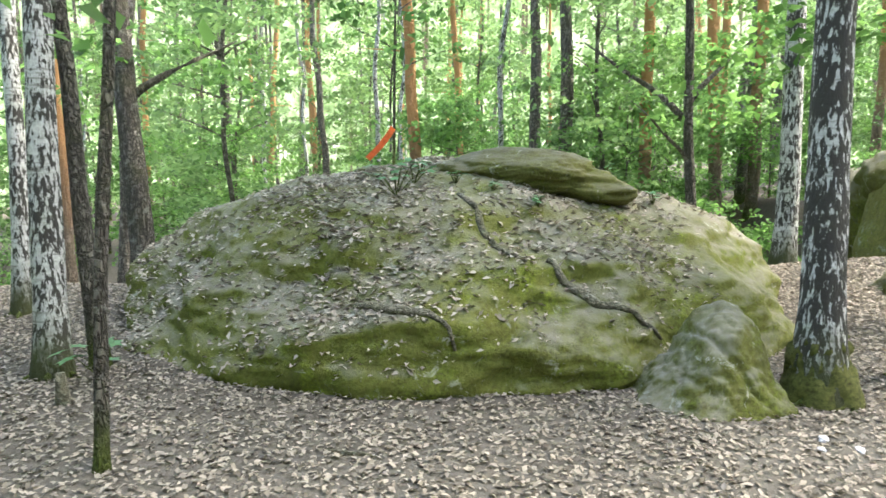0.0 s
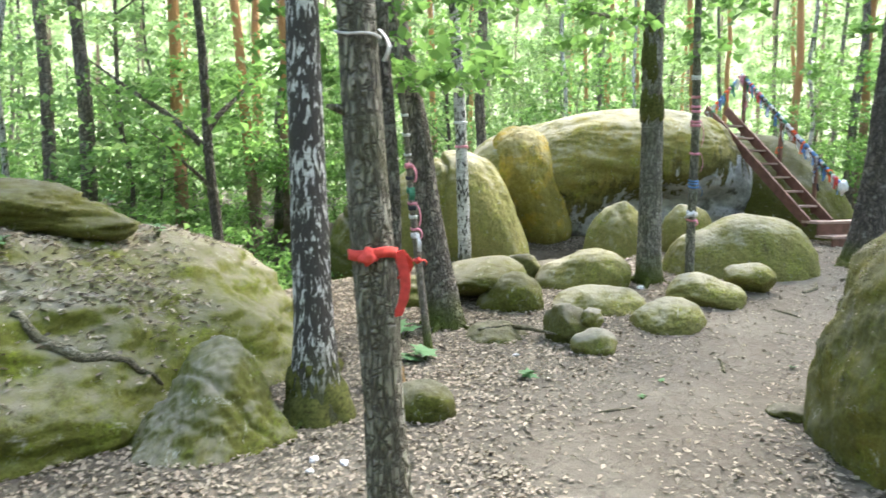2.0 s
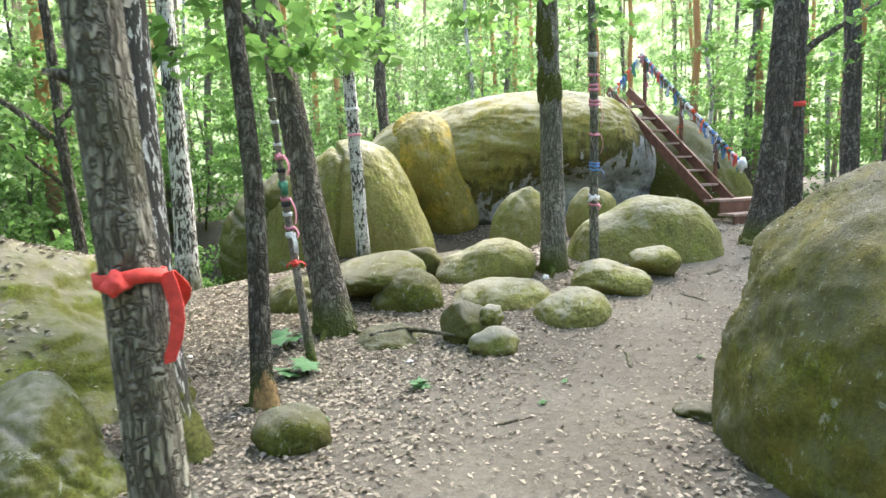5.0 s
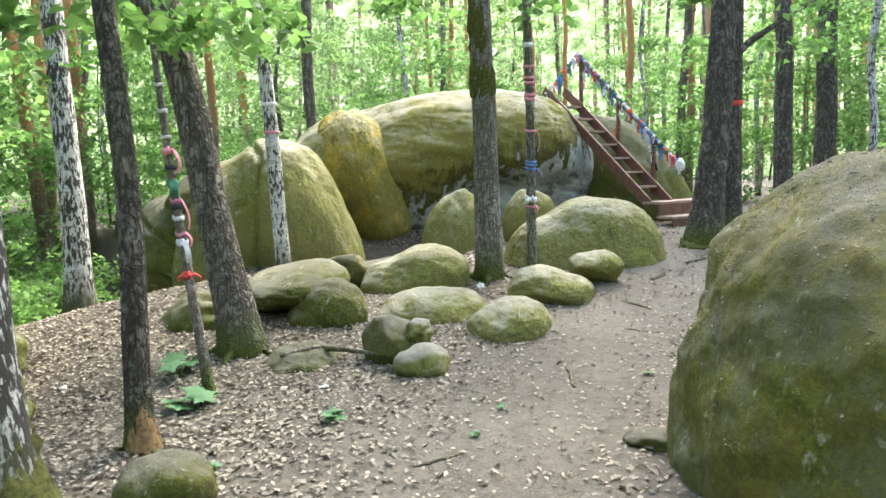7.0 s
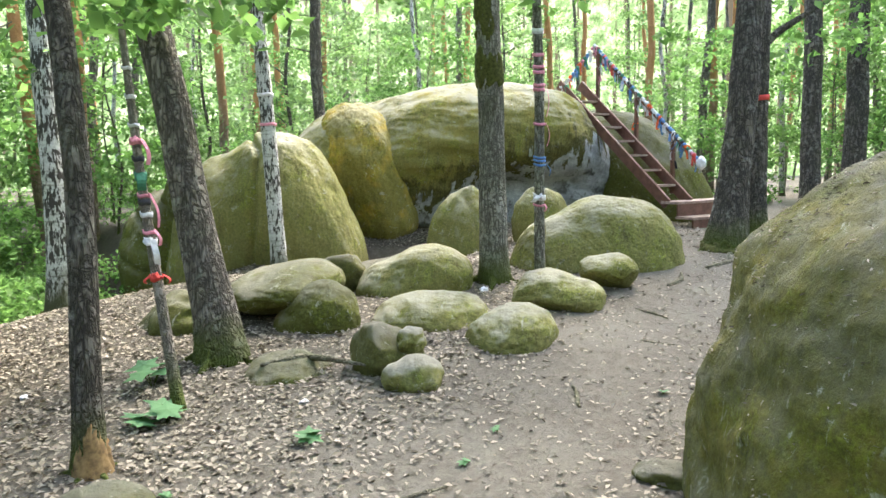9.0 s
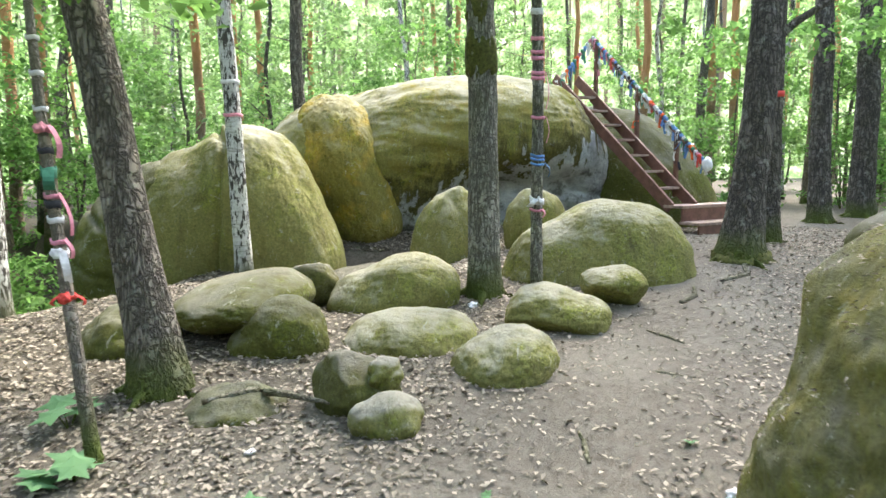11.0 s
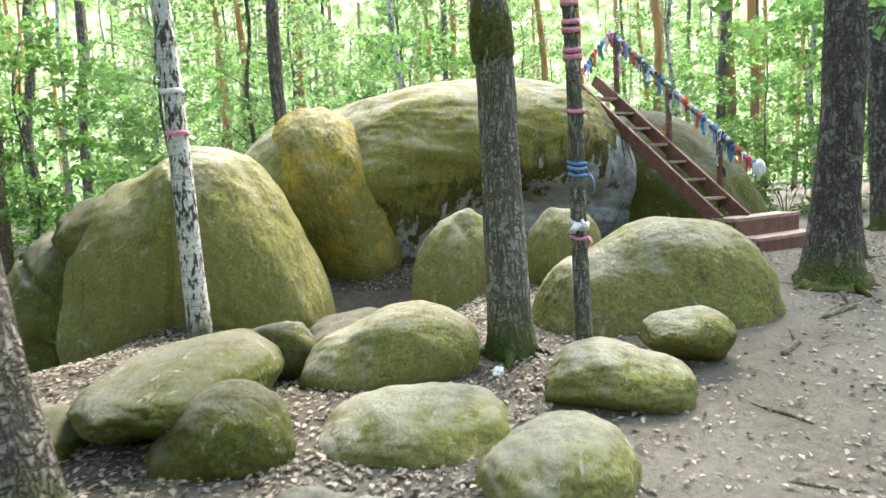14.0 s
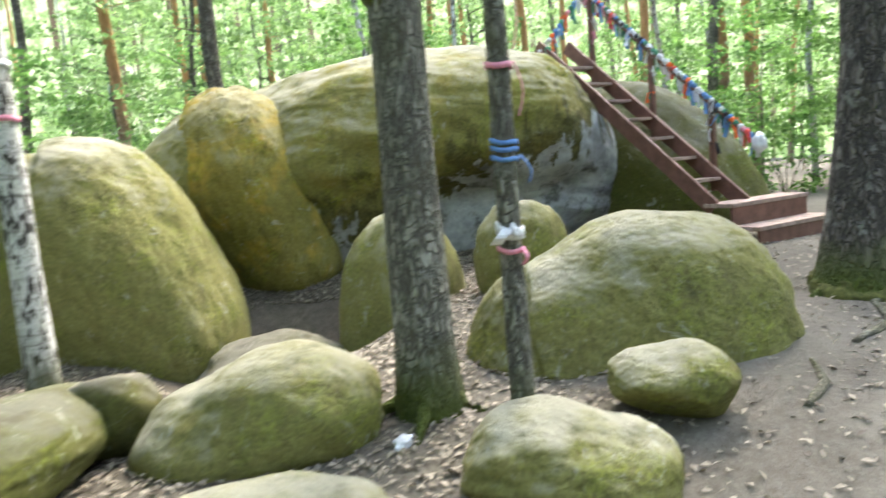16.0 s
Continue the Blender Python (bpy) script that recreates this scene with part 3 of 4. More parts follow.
def tree(name, label, base, top, dia, material, height=9.0, seed=0.0, flare=1.5, bend=0.06, seg=16, rough=0.12, limbs=(), crown=None, group="", feet=0):
    """A tree as a thing: trunk, limbs and a leafy crown of its own. limbs: (height, yaw, length, rise, radius)."""
    root = thing(name, label, "tree", pose(*base), group)
    pts = [p - Vector(base) for p in trunk_points(base, top, height, bend, seed)]
    pts.insert(0, pts[0] - Vector((0, 0, 0.25)))
    r = dia / 2
    radii = [r * (1 - 0.55 * max(0, p.z) / height) * (1 + (flare - 1) * math.exp(-max(0, p.z) / (dia * 0.9))) for p in pts]
    part("trunk", tube(bmesh.new(), pts, radii, seg, rough, seed), material, root, smooth=True)
    TRUNKS[root.name] = [(p + Vector(base), q) for p, q in zip(pts, radii)]
    for k in range(feet):
        a = 2 * math.pi * (k + 0.35 * noise.noise((seed, k * 1.7, 0))) / feet
        d = Vector((math.cos(a), math.sin(a), 0))
        reach = dia * (0.7 + 0.6 * abs(noise.noise((k * 2.3, seed, 4))))
        line = [d * dia * 0.30 + Vector((0, 0, dia * 0.55)), d * dia * 0.52 + Vector((0, 0, dia * 0.16)), d * (dia * 0.5 + reach * 0.45) + Vector((0, 0, 0.01)), d * (dia * 0.5 + reach) + Vector((0, 0, -0.05))]
        part("root", tube(bmesh.new(), line, (dia * 0.10, dia * 0.16, dia * 0.10, dia * 0.03), 8, 0.2, seed + k), MOSSY_FOOT, root, smooth=True)
    for h, yaw, length, rise, rad in limbs:
        k = min(range(len(pts)), key=lambda i: abs(pts[i].z - h))
        d = Vector((math.cos(radians(yaw)), math.sin(radians(yaw)), 0))
        line = [pts[k] + d * length * s + Vector((0, 0, rise * s ** 0.8)) + Vector((noise.noise((s * 3, seed, h)), noise.noise((s * 3, h, seed)), 0)) * 0.1 * length * s for s in (0, 0.15, 0.35, 0.6, 0.8, 1.0)]
        part("limb", tube(bmesh.new(), line, [rad * (1 - 0.8 * s) for s in (0, 0.15, 0.35, 0.6, 0.8, 1.0)], 8, 0.1, seed + h), material, root, smooth=True)
    if crown:
        c = new("crown", crown)
        c.parent = root
        c.location = pts[-1]
    return root



def spray(radius, height, base, clusters, disc):
    """Places for leaves: flat sprays spread through a rounded volume."""
    def where(rng, count):
        a, r = rng.uniform(0, 6.283, clusters), np.sqrt(rng.uniform(0.02, 1, clusters)) * radius
        z = rng.uniform(0, 1, clusters)
        r = r * (0.35 + 0.65 * np.sin(np.pi * np.clip(0.12 + 0.8 * z, 0, 1)))
        centre = np.stack([np.cos(a) * r, np.sin(a) * r, base + z * height], 1)
        k = rng.integers(0, clusters, count)
        w, q = rng.uniform(0, 6.283, count), np.sqrt(rng.uniform(0, 1, count)) * disc * rng.uniform(0.5, 1.3, clusters)[k]
        off = np.stack([np.cos(w) * q, np.sin(w) * q, rng.normal(0, 0.10 * disc + 0.02, count) - 0.25 * q * q / disc], 1)
        return centre[k] + off
    return where


CROWN_OAK = [leaves_mesh("oak_crown", 600, spray(2.2, 4.0, -2.2, 60, 0.6), 0.16, M_LEAF_OAK, 40 + i) for i in range(2)]
# extra dense crowns above the view, added to shade the floor below
CROWN_SHADE = [leaves_mesh("shade_crown", 4000, spray(2.9, 3.4, -1.2, 100, 0.75), 0.24, M_LEAF_OAK, 45 + i) for i in range(2)]
CROWN_PINE = [leaves_mesh("pine_crown", 1600, spray(1.8, 4.0, -2.0, 36, 0.55), 0.22, M_NEEDLE, 50 + i) for i in range(2)]
CROWN_MAPLE = [leaves_mesh("maple_crown", 2600, spray(1.5 + 0.3 * i, 3.2 + 0.7 * i, 1.0, 46 + 8 * i, 0.5), 0.13, M_LEAF, 60 + i) for i in range(3)]
CROWN_TALL = [leaves_mesh("tall_crown", 3400, spray(2.1, 8.5, 1.2, 80, 0.62), 0.17, M_LEAF_FAR, 70 + i) for i in range(3)]
BUSH = [leaves_mesh("bush_leaves", 900, spray(0.9, 1.0 + 0.3 * i, 0.05, 28, 0.32), 0.10, M_LEAF, 80 + i) for i in range(3)]
TREES = [
    # name, label, base, point higher up, diameter, bark, height
    ("young_oak", "young grey oak with a worn orange root collar", (3.23, 4.58, -0.15), (3.37, 4.86, 2.24), 0.15, M_OAK, 8, 1.4),
    ("leaning_pine", "leaning pine with deeply furrowed grey bark", (4.58, 5.72, 0.0), (4.44, 6.32, 2.67), 0.30, M_PINE, 9, 1.5),
    ("birch", "slender white birch growing between the boulders", (6.43, 7.81, 0.2), (6.47, 8.16, 3.34), 0.185, M_BIRCH_PALE, 10, 1.3),
    ("oak", "grey oak with moss on its trunk", (7.43, 5.40, 0.2), (7.55, 5.55, 3.0), 0.29, M_OAK_LIGHT, 9, 1.3),
    ("thin_oak", "thin young oak wound with ribbons", (7.39, 4.80, 0.25), (7.5, 4.9, 2.9), 0.105, M_OAK_LIGHT, 8, 1.2),
    ("pine", "tall dark pine beside the stairs", (10.2, 4.15, 0.25), (10.62, 4.15, 3.0), 0.36, M_PINE_DARK, 12, 1.6),
    ("mossy_oak", "mossy oak behind the dark pine", (11.75, 4.38, 0.2), (12.05, 4.5, 3.4), 0.27, M_PINE_DARK, 11, 1.4),
    ("dark_pine", "dark pine in the wood behind", (15.23, 4.68, 0.2), (15.61, 4.92, 4.1), 0.34, M_PINE_DARK, 12, 1.3),
    ("dark_pine", "dark pine in the wood behind", (16.98, 4.45, 0.2), (17.37, 4.6, 4.35), 0.42, M_PINE_DARK, 12, 1.3),
    ("old_birch", "old birch with black fissured bark and mossy foot", (-2.73, 4.6, -0.15), (-2.9, 4.99, 2.46), 0.22, M_BIRCH_OLD, 9, 1.4),
    ("old_birch", "old birch with black fissured bark", (-4.0, 6.33, -0.2), (-4.15, 6.78, 2.8), 0.17, M_BIRCH_OLD, 9, 1.3),
    ("leaning_oak", "black slender trunk leaning beside the birch", (-2.5, 4.8, -0.15), (-2.82, 5.2, 2.46), 0.13, M_OAK, 8, 1.3),
    ("sapling", "thin dark young tree with a mossy foot", (-1.69, 3.18, -0.15), (-1.69, 3.53, 2.16), 0.073, M_OAK, 6, 1.3),
    ("dark_oak", "dark oak with a mossy foot", (-4.0, 9.0, -0.2), (-4.33, 9.4, 3.3), 0.33, M_OAK, 10, 1.4),
    ("black_birch", "thick birch with black and white bark at the mound's end", (2.45, 4.25, -0.15), (2.53, 4.6, 2.43), 0.275, M_BIRCH, 9, 1.7),
    ("ribbon_oak", "oak with a red ribbon tied round it", (1.72, 2.05, -0.15), (1.64, 2.16, 1.96), 0.162, M_OAK_LIGHT, 7, 1.25),
    ("birch", "slim birch in the wood's edge", (4.35, 8.6, -0.3), (4.45, 8.95, 2.9), 0.27, M_BIRCH_OLD, 9, 1.4),
    ("red_pine", "tall straight red-barked forest pine", (6.2, 15.3, -0.3), (6.1, 16.2, 4.6), 0.28, M_PINE_FAR, 14, 1.2),
    ("red_pine", "tall straight red-barked forest pine", (6.9, 17.4, -0.3), (7.2, 18.0, 5.1), 0.25, M_PINE_FAR, 14, 1.2),
    ("sunlit_pine", "pine with orange upper bark coloured as if sunlit", (4.4, 15.0, -0.3), (4.46, 15.32, 2.6), 0.30, M_PINE_FAR, 14, 1.2),
    ("pine", "straight grey pine behind the mound", (2.2, 16.2, -0.3), (2.14, 16.7, 4.85), 0.30, M_PINE, 14, 1.2),
    ("pine", "straight grey pine behind the mound", (2.75, 15.1, -0.3), (2.68, 15.65, 4.64), 0.33, M_PINE, 14, 1.2),
    ("crooked_oak", "crooked young oak behind the mound", (3.35, 9.03, -0.1), (3.25, 9.33, 2.93), 0.15, M_OAK, 7, 1.2),
]
# leaves on low twigs: height, reach, how many
LOW_LEAVES = {"young_oak": (2.4, 1.1, 600), "leaning_pine": (2.5, 1.3, 800), "oak": (2.75, 1.4, 800), "crooked_oak": (2.0, 1.5, 420), "mossy_oak": (2.5, 1.9, 520), "dark_oak": (2.4, 1.8, 420), "dark_pine": (2.8, 1.8, 420), "sapling": (2.1, 0.5, 60)}
BRANCHES = {
    "crooked_oak": ((2.0, 140, 1.6, 1.2, 0.05), (2.4, 20, 1.2, 1.0, 0.04), (1.6, 200, 1.0, 0.8, 0.03)),
    "ribbon_oak": ((1.9, 170, 0.12, 0.03, 0.035),),
    "leaning_pine": ((2.3, 160, 0.9, 1.2, 0.06),),
    "oak": ((3.0, 100, 1.4, 0.5, 0.04),),
    "young_oak": ((3.0, 80, 1.2, 0.8, 0.03), (2.8, 200, 1.0, 0.7, 0.025)),
    "mossy_oak": ((2.6, -40, 1.6, 1.0, 0.06),),
    "dark_oak": ((2.8, 30, 1.5, 0.9, 0.06),),
}
for i, (name, label, base, top, dia, mat, height, flare) in enumerate(TREES):
    base = (base[0], base[1], ground_z(base[0], base[1]) - 0.02)
    crown = (CROWN_SHADE if 3 < base[0] < 5 and base[1] < 10 else CROWN_PINE if "pine" in name else CROWN_OAK)[i % 2]
    grown = tree(name, label, base, top, dia, mat, height, seed=i * 3.7, flare=flare, limbs=BRANCHES.get(name, ()), crown=crown, seg=20, feet=5 if dia > 0.12 and i < 17 else 0)
    if name in LOW_LEAVES:
        start, reach, count = LOW_LEAVES[name]
        twig_leaves = new("foliage", leaves_mesh("low_foliage", count, spray(reach, 1.3, start, 22, 0.34), 0.14, M_LEAF, 400 + i))
        twig_leaves.parent = grown
        twig_leaves.location = ((top[0] - base[0]) * 0.9, (top[1] - base[1]) * 0.9, 0)



def sleeve(tree_name, z0, z1, swell, material, name, label, middle=0.0, spread=360.0, seed=0.0, full=0.0):
    """A lumpy, ragged coat on a stretch of a trunk, or on a part of its girth, as a part of the tree; full: how unbroken it is."""
    root = bpy.data.objects[tree_name]
    line = TRUNKS[tree_name]
    bm, rows, steps, seg = bmesh.new(), [], 20, 40
    for i in range(steps + 1):
        h = z0 + (z1 - z0) * i / steps
        k = next((j for j in range(len(line) - 1) if line[j][0].z <= h <= line[j + 1][0].z), 0)
        f = (h - line[k][0].z) / max(0.001, line[k + 1][0].z - line[k][0].z)
        c, r = line[k][0].lerp(line[k + 1][0], f), line[k][1] + (line[k + 1][1] - line[k][1]) * f
        ring = []
        for j in range(seg + 1):
            a = radians(middle - spread / 2 + spread * j / seg)
            d = Vector((math.cos(a), math.sin(a), 0))
            fade = math.sin(math.pi * (0.5 + 0.5 * i / steps) if z0 < 0.4 else math.pi * i / steps) * (1.0 if spread > 350 else math.sin(math.pi * j / seg))
            rag = noise.noise((d.x * 2.2 + seed, d.y * 2.2, h * 5)) + 0.6 * noise.noise((d.x * 6, d.y * 6 + seed, h * 14)) + 0.4 * noise.noise((d.x * 15, d.y * 15, h * 34 + seed))
            over = smoothstep(0.0, 0.5, fade * 1.1 - 0.35 + full + 0.55 * rag)
            ring.append(bm.verts.new(c + d * (r * 0.86 + (r * 0.20 + swell * (0.8 + 0.8 * rag)) * over) - root.matrix_world.translation))
        rows.append(ring)
    for r0, r1 in zip(rows, rows[1:]):
        for j in range(seg):
            bm.faces.new((r0[j], r0[j + 1], r1[j + 1], r1[j]))
    part(name, bm, material, root, label, smooth=True)


bpy.context.view_layer.update()
M_MOSS = plain("dark_moss", (0.066, 0.070, 0.017), 0.95, 0.65, 34)
M_BARE_WOOD = plain("worn_orange_wood", (0.185, 0.122, 0.055), 0.85, 0.5, 26)
sleeve("oak", 2.0, 2.6, 0.014, M_MOSS, "moss_collar", "dark moss swelling round the trunk", seed=1.0, full=-0.12)
sleeve("oak", 2.4, 3.5, 0.008, M_MOSS, "moss_coat", "dark moss coating the upper trunk", 200, 200, 3.0, -0.12)
sleeve("young_oak", -0.16, 0.22, 0.006, M_BARE_WOOD, "worn_collar", "bare orange wood at the foot", -100, 200, 2.0)
sleeve("black_birch", -0.15, 0.45, 0.02, M_MOSS, "moss_foot", "thick moss round the birch's foot", seed=4.0, full=-0.2)
sleeve("ribbon_oak", -0.15, 0.12, 0.015, M_MOSS, "moss_foot", "moss round the oak's foot", seed=5.0)
sleeve("pine", 0.3, 0.52, 0.02, M_MOSS, "moss_foot", "moss round the pine's foot", seed=6.0, full=-0.2)


# ---- the wood around ----
def forest_tree(kind, i):
    """One tree of the wood, at the origin."""
    rng = random.Random(900 + i)
    lean = (rng.uniform(-0.12, 0.12), rng.uniform(-0.12, 0.12), 3.0)
    if kind == "pine":
        return tree("forest_pine", "tall straight pine of the surrounding wood", (0, 0, 0), lean, 0.27, M_PINE_FAR if i % 3 else M_PINE, 15, seed=i * 5.1, flare=1.25, bend=0.15, seg=10, crown=CROWN_PINE[i % 2], group="pines of the wood",
                    limbs=[(rng.uniform(3, 9), rng.uniform(0, 360), rng.uniform(0.4, 1.1), rng.uniform(-0.2, 0.2), 0.02) for _ in range(4)])
    if kind == "birch":
        return tree("forest_birch", "slender birch of the surrounding wood", (0, 0, 0), lean, 0.16, M_BIRCH_PALE, 11, seed=i * 4.3, flare=1.25, bend=0.2, seg=10, crown=CROWN_TALL[i % 3], group="birches of the wood")
    if kind == "tall":
        root = tree("forest_hornbeam", "young leafy tree of the surrounding wood", (0, 0, 0), lean, 0.12, M_OAK, 9, seed=i * 3.3, flare=1.2, bend=0.25, seg=8, group="leafy trees of the wood",
                    limbs=[(rng.uniform(1.5, 7), rng.uniform(0, 360), rng.uniform(0.8, 1.9), rng.uniform(0.2, 0.9), 0.022) for _ in range(7)])
        c = new("crown", CROWN_TALL[i % 3])
        c.parent = root
        return root
    root = tree("forest_maple", "young maple sapling with spread bright leaves", (0, 0, 0), lean, 0.05, M_OAK, 3.8, seed=i * 2.3, flare=1.2, bend=0.2, seg=7, group="maple saplings of the wood",
                limbs=[(rng.uniform(1.2, 3.4), rng.uniform(0, 360), rng.uniform(0.6, 1.3), rng.uniform(0.1, 0.5), 0.012) for _ in range(6)])
    c = new("crown", CROWN_MAPLE[i % 3])
    c.parent = root
    return root


def bush(i):
    root = thing("bush", "low leafy green bush of the undergrowth", "bush", group="bushes of the undergrowth")
    rng = random.Random(i)
    for _ in range(4):
        a = rng.uniform(0, 6.28)
        part("stem", tube(bmesh.new(), [(0, 0, -0.1), (0.15 * math.cos(a), 0.15 * math.sin(a), 0.4), (0.4 * math.cos(a), 0.4 * math.sin(a), 0.9)], (0.012, 0.009, 0.004), 6), M_OAK, root)
    c = new("foliage", BUSH[i % 3])
    c.parent = root
    return root


def allowed(x, y, near):
    """Keeps the clearing, the path and the rocks free."""
    if -5.5 < x < 12.6 and -6 < y < 9.2:
        return False
    if (x - 11.4) ** 2 + (y - 9) ** 2 < 14 or (x - 7) ** 2 + (y - 9.3) ** 2 < 6:
        return False
    if x > 10 and -2 < y < 6.3 and x < 16.5:
        return False
    return math.hypot(x - 3, y - 3) > near


def scatter():
    rng = random.Random(5)
    protos = {"pine": [forest_tree("pine", i) for i in range(4)], "birch": [forest_tree("birch", i) for i in range(2)],
              "tall": [forest_tree("tall", i) for i in range(4)], "maple": [forest_tree("maple", i) for i in range(4)], "bush": [bush(i) for i in range(3)]}
    used = set()
    plan = [("pine", 170, 11, 46), ("birch", 44, 11, 36), ("tall", 120, 11, 42), ("maple", 84, 8, 30), ("bush", 110, 7.5, 26)]
    for kind, count, near, far in plan:
        made = 0
        while made < count:
            a, r = rng.uniform(0, 2 * math.pi), math.sqrt(rng.uniform(near ** 2, far ** 2))
            # the wood is thickest where the walk looks
            head = math.degrees(math.atan2(math.cos(a), math.sin(a)))
            if not -40 < head < 95 and rng.random() < 0.3:
                continue
            x, y = 3 + r * math.cos(a), 3 + r * math.sin(a)
            if not allowed(x, y, near):
                continue
            k = rng.randrange(len(protos[kind]))
            m = pose(x, y, ground_z(x, y) - 0.05, rng.uniform(-2, 2), rng.uniform(-2, 2), rng.uniform(0, 360))
            if kind != "pine" and 58 < head < 90 and made % 5 < 2 and (kind, k) in used:
                made += 1
                continue
            if (kind, k) in used:
                copy_thing(protos[kind][k], m)
            else:
                used.add((kind, k))
                protos[kind][k].matrix_world = m
            made += 1
    # undergrowth along the clearing's edge
    for i in range(34):
        x, y = (rng.uniform(3.4, 6), rng.uniform(13, 19)) if i < 24 else (rng.uniform(17, 24), rng.uniform(1.5, 8))
        if i < 24 and y < 10.5 and x > 5:
            continue
        copy_thing(protos["bush" if i % 4 else "maple"][i % 3], pose(x, y, ground_z(x, y) - 0.05, 0, 0, rng.uniform(0, 360)))
    for i in range(12):
        x, y = rng.uniform(2.0, 5.2), rng.uniform(9.8, 12.5)
        copy_thing(protos["bush"][i % 3], pose(x, y, ground_z(x, y) - 0.05, 0, 0, rng.uniform(0, 360)))
    # a leafy screen behind the walk: unseen trees added to block low light
    for i in range(34):
        a = radians(188 + 125 * i / 34 + rng.uniform(-2, 2))
        r = rng.uniform(6.5, 11)
        x, y = 2.5 + r * math.cos(a), 1.5 + r * math.sin(a)
        copy_thing(protos["tall"][i % 4], pose(x, y, ground_z(x, y) - 0.05, 0, 0, rng.uniform(0, 360)))


scatter()


def build_backdrop():
    """The far wood, as a self-glowing wall well beyond the trees; green and bright sky gaps are painted on."""
    m = Mat("glowing_wood_wall")
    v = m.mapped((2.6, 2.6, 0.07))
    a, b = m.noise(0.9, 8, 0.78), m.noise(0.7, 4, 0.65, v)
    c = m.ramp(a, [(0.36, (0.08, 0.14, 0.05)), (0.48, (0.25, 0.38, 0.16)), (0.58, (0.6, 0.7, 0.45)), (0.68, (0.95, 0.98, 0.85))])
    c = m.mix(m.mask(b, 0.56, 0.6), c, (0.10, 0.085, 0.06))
    # the wall emits its own colour in place of lit leaves and sky
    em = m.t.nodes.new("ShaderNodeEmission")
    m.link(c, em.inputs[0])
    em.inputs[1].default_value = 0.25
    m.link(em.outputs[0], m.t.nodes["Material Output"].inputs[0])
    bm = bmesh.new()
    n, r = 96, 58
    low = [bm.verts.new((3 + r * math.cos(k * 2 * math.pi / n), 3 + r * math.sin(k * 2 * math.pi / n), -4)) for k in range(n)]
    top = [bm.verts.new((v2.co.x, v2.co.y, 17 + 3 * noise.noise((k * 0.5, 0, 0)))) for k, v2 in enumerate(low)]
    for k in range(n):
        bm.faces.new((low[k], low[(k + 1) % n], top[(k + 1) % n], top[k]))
    tagged(part("backdrop", bm, m.m), "glowing wall painted as distant green wood with bright gaps", "backdrop", kind="structure")


build_backdrop()


# ---- dry leaves on the floor ----
def litter():
    def floor_spots(rng, count):
        x, y = rng.uniform(-5, 14, count * 2), rng.uniform(-4.0, 11, count * 2)
        path = np.exp(-((y - (2.9 + 0.28 * (x - 4.5))) / 1.1) ** 2) * (x > 3)
        keep = (rng.uniform(0, 1, count * 2) > 0.88 * path) & ((x - 8.2) ** 2 + (y - 7.9) ** 2 > 1.0)
        x, y = x[keep][:count], y[keep][:count]
        z = np.array([ground_z(a, b) for a, b in zip(x, y)])
        return np.stack([x, y, z + rng.uniform(0.004, 0.02, len(x))], 1)
    tagged(new("leaf_litter", leaves_mesh("leaf_litter", 310000, floor_spots, 0.042, M_LITTER, 3, droop=0.0, flat=0.5, w=0.30)), "brown and pale dry leaves scattered over the soil", "leaf litter", kind="stuff")


litter()


# ---- stairs ----
def build_stairs():
    root = thing("stairs", "red-brown painted wooden ladder stairs onto the great rock", "stairs", pose(12.05, 5.85, 0.0, 0, 0, -15.6))
    # local axes: x across, y up the run
    rise, run, top0, n = 0.245, 0.30, 0.76, 8
    for s in (0.0, 0.5):
        bm = bmesh.new()
        length = math.hypot(n * rise, n * run) + 0.2
        m = pose(s, -0.05, top0 - 0.06, math.degrees(math.atan2(rise, run)), 0, 0)
        box(bm, (0, length / 2, 0.02), (0.05, length, 0.17), m, 0.006)
        part("stringer", bm, M_STAIR, root)
    for i in range(1, n):
        bm = bmesh.new()
        box(bm, (0.25, i * run, top0 + i * rise - 0.02), (0.45, 0.22, 0.035), None, 0.005)
        part("tread", bm, M_STAIR_TOP, root)
    for i in range(3):
        z = top0 - i * 0.22
        bm = bmesh.new()
        box(bm, (0.6, -0.14 - i * 0.29, z - 0.02), (1.3, 0.34, 0.04), None, 0.006)
        part("step", bm, M_STAIR_TOP, root)
        bm = bmesh.new()
        box(bm, (0.6, -0.28 - i * 0.29, z - 0.14), (1.26, 0.03, 0.2), None, 0.004)
        part("riser", bm, M_STAIR, root)
    return root


build_stairs()


# ---- the mound's cover ----
from mathutils.bvhtree import BVHTree


def surface(ob):
    """Finds the top of a placed mesh under a point of the plan."""
    tree_ = BVHTree.FromPolygons([ob.matrix_world @ v.co for v in ob.data.vertices], [p.vertices for p in ob.data.polygons])

    def top(x, y):
        hit = tree_.ray_cast(Vector((x, y, 6)), Vector((0, 0, -1)))
        return hit[0].z if hit[0] else None
    return top


bpy.context.view_layer.update()
mound_top = surface(bpy.data.objects["mound_boulder"])


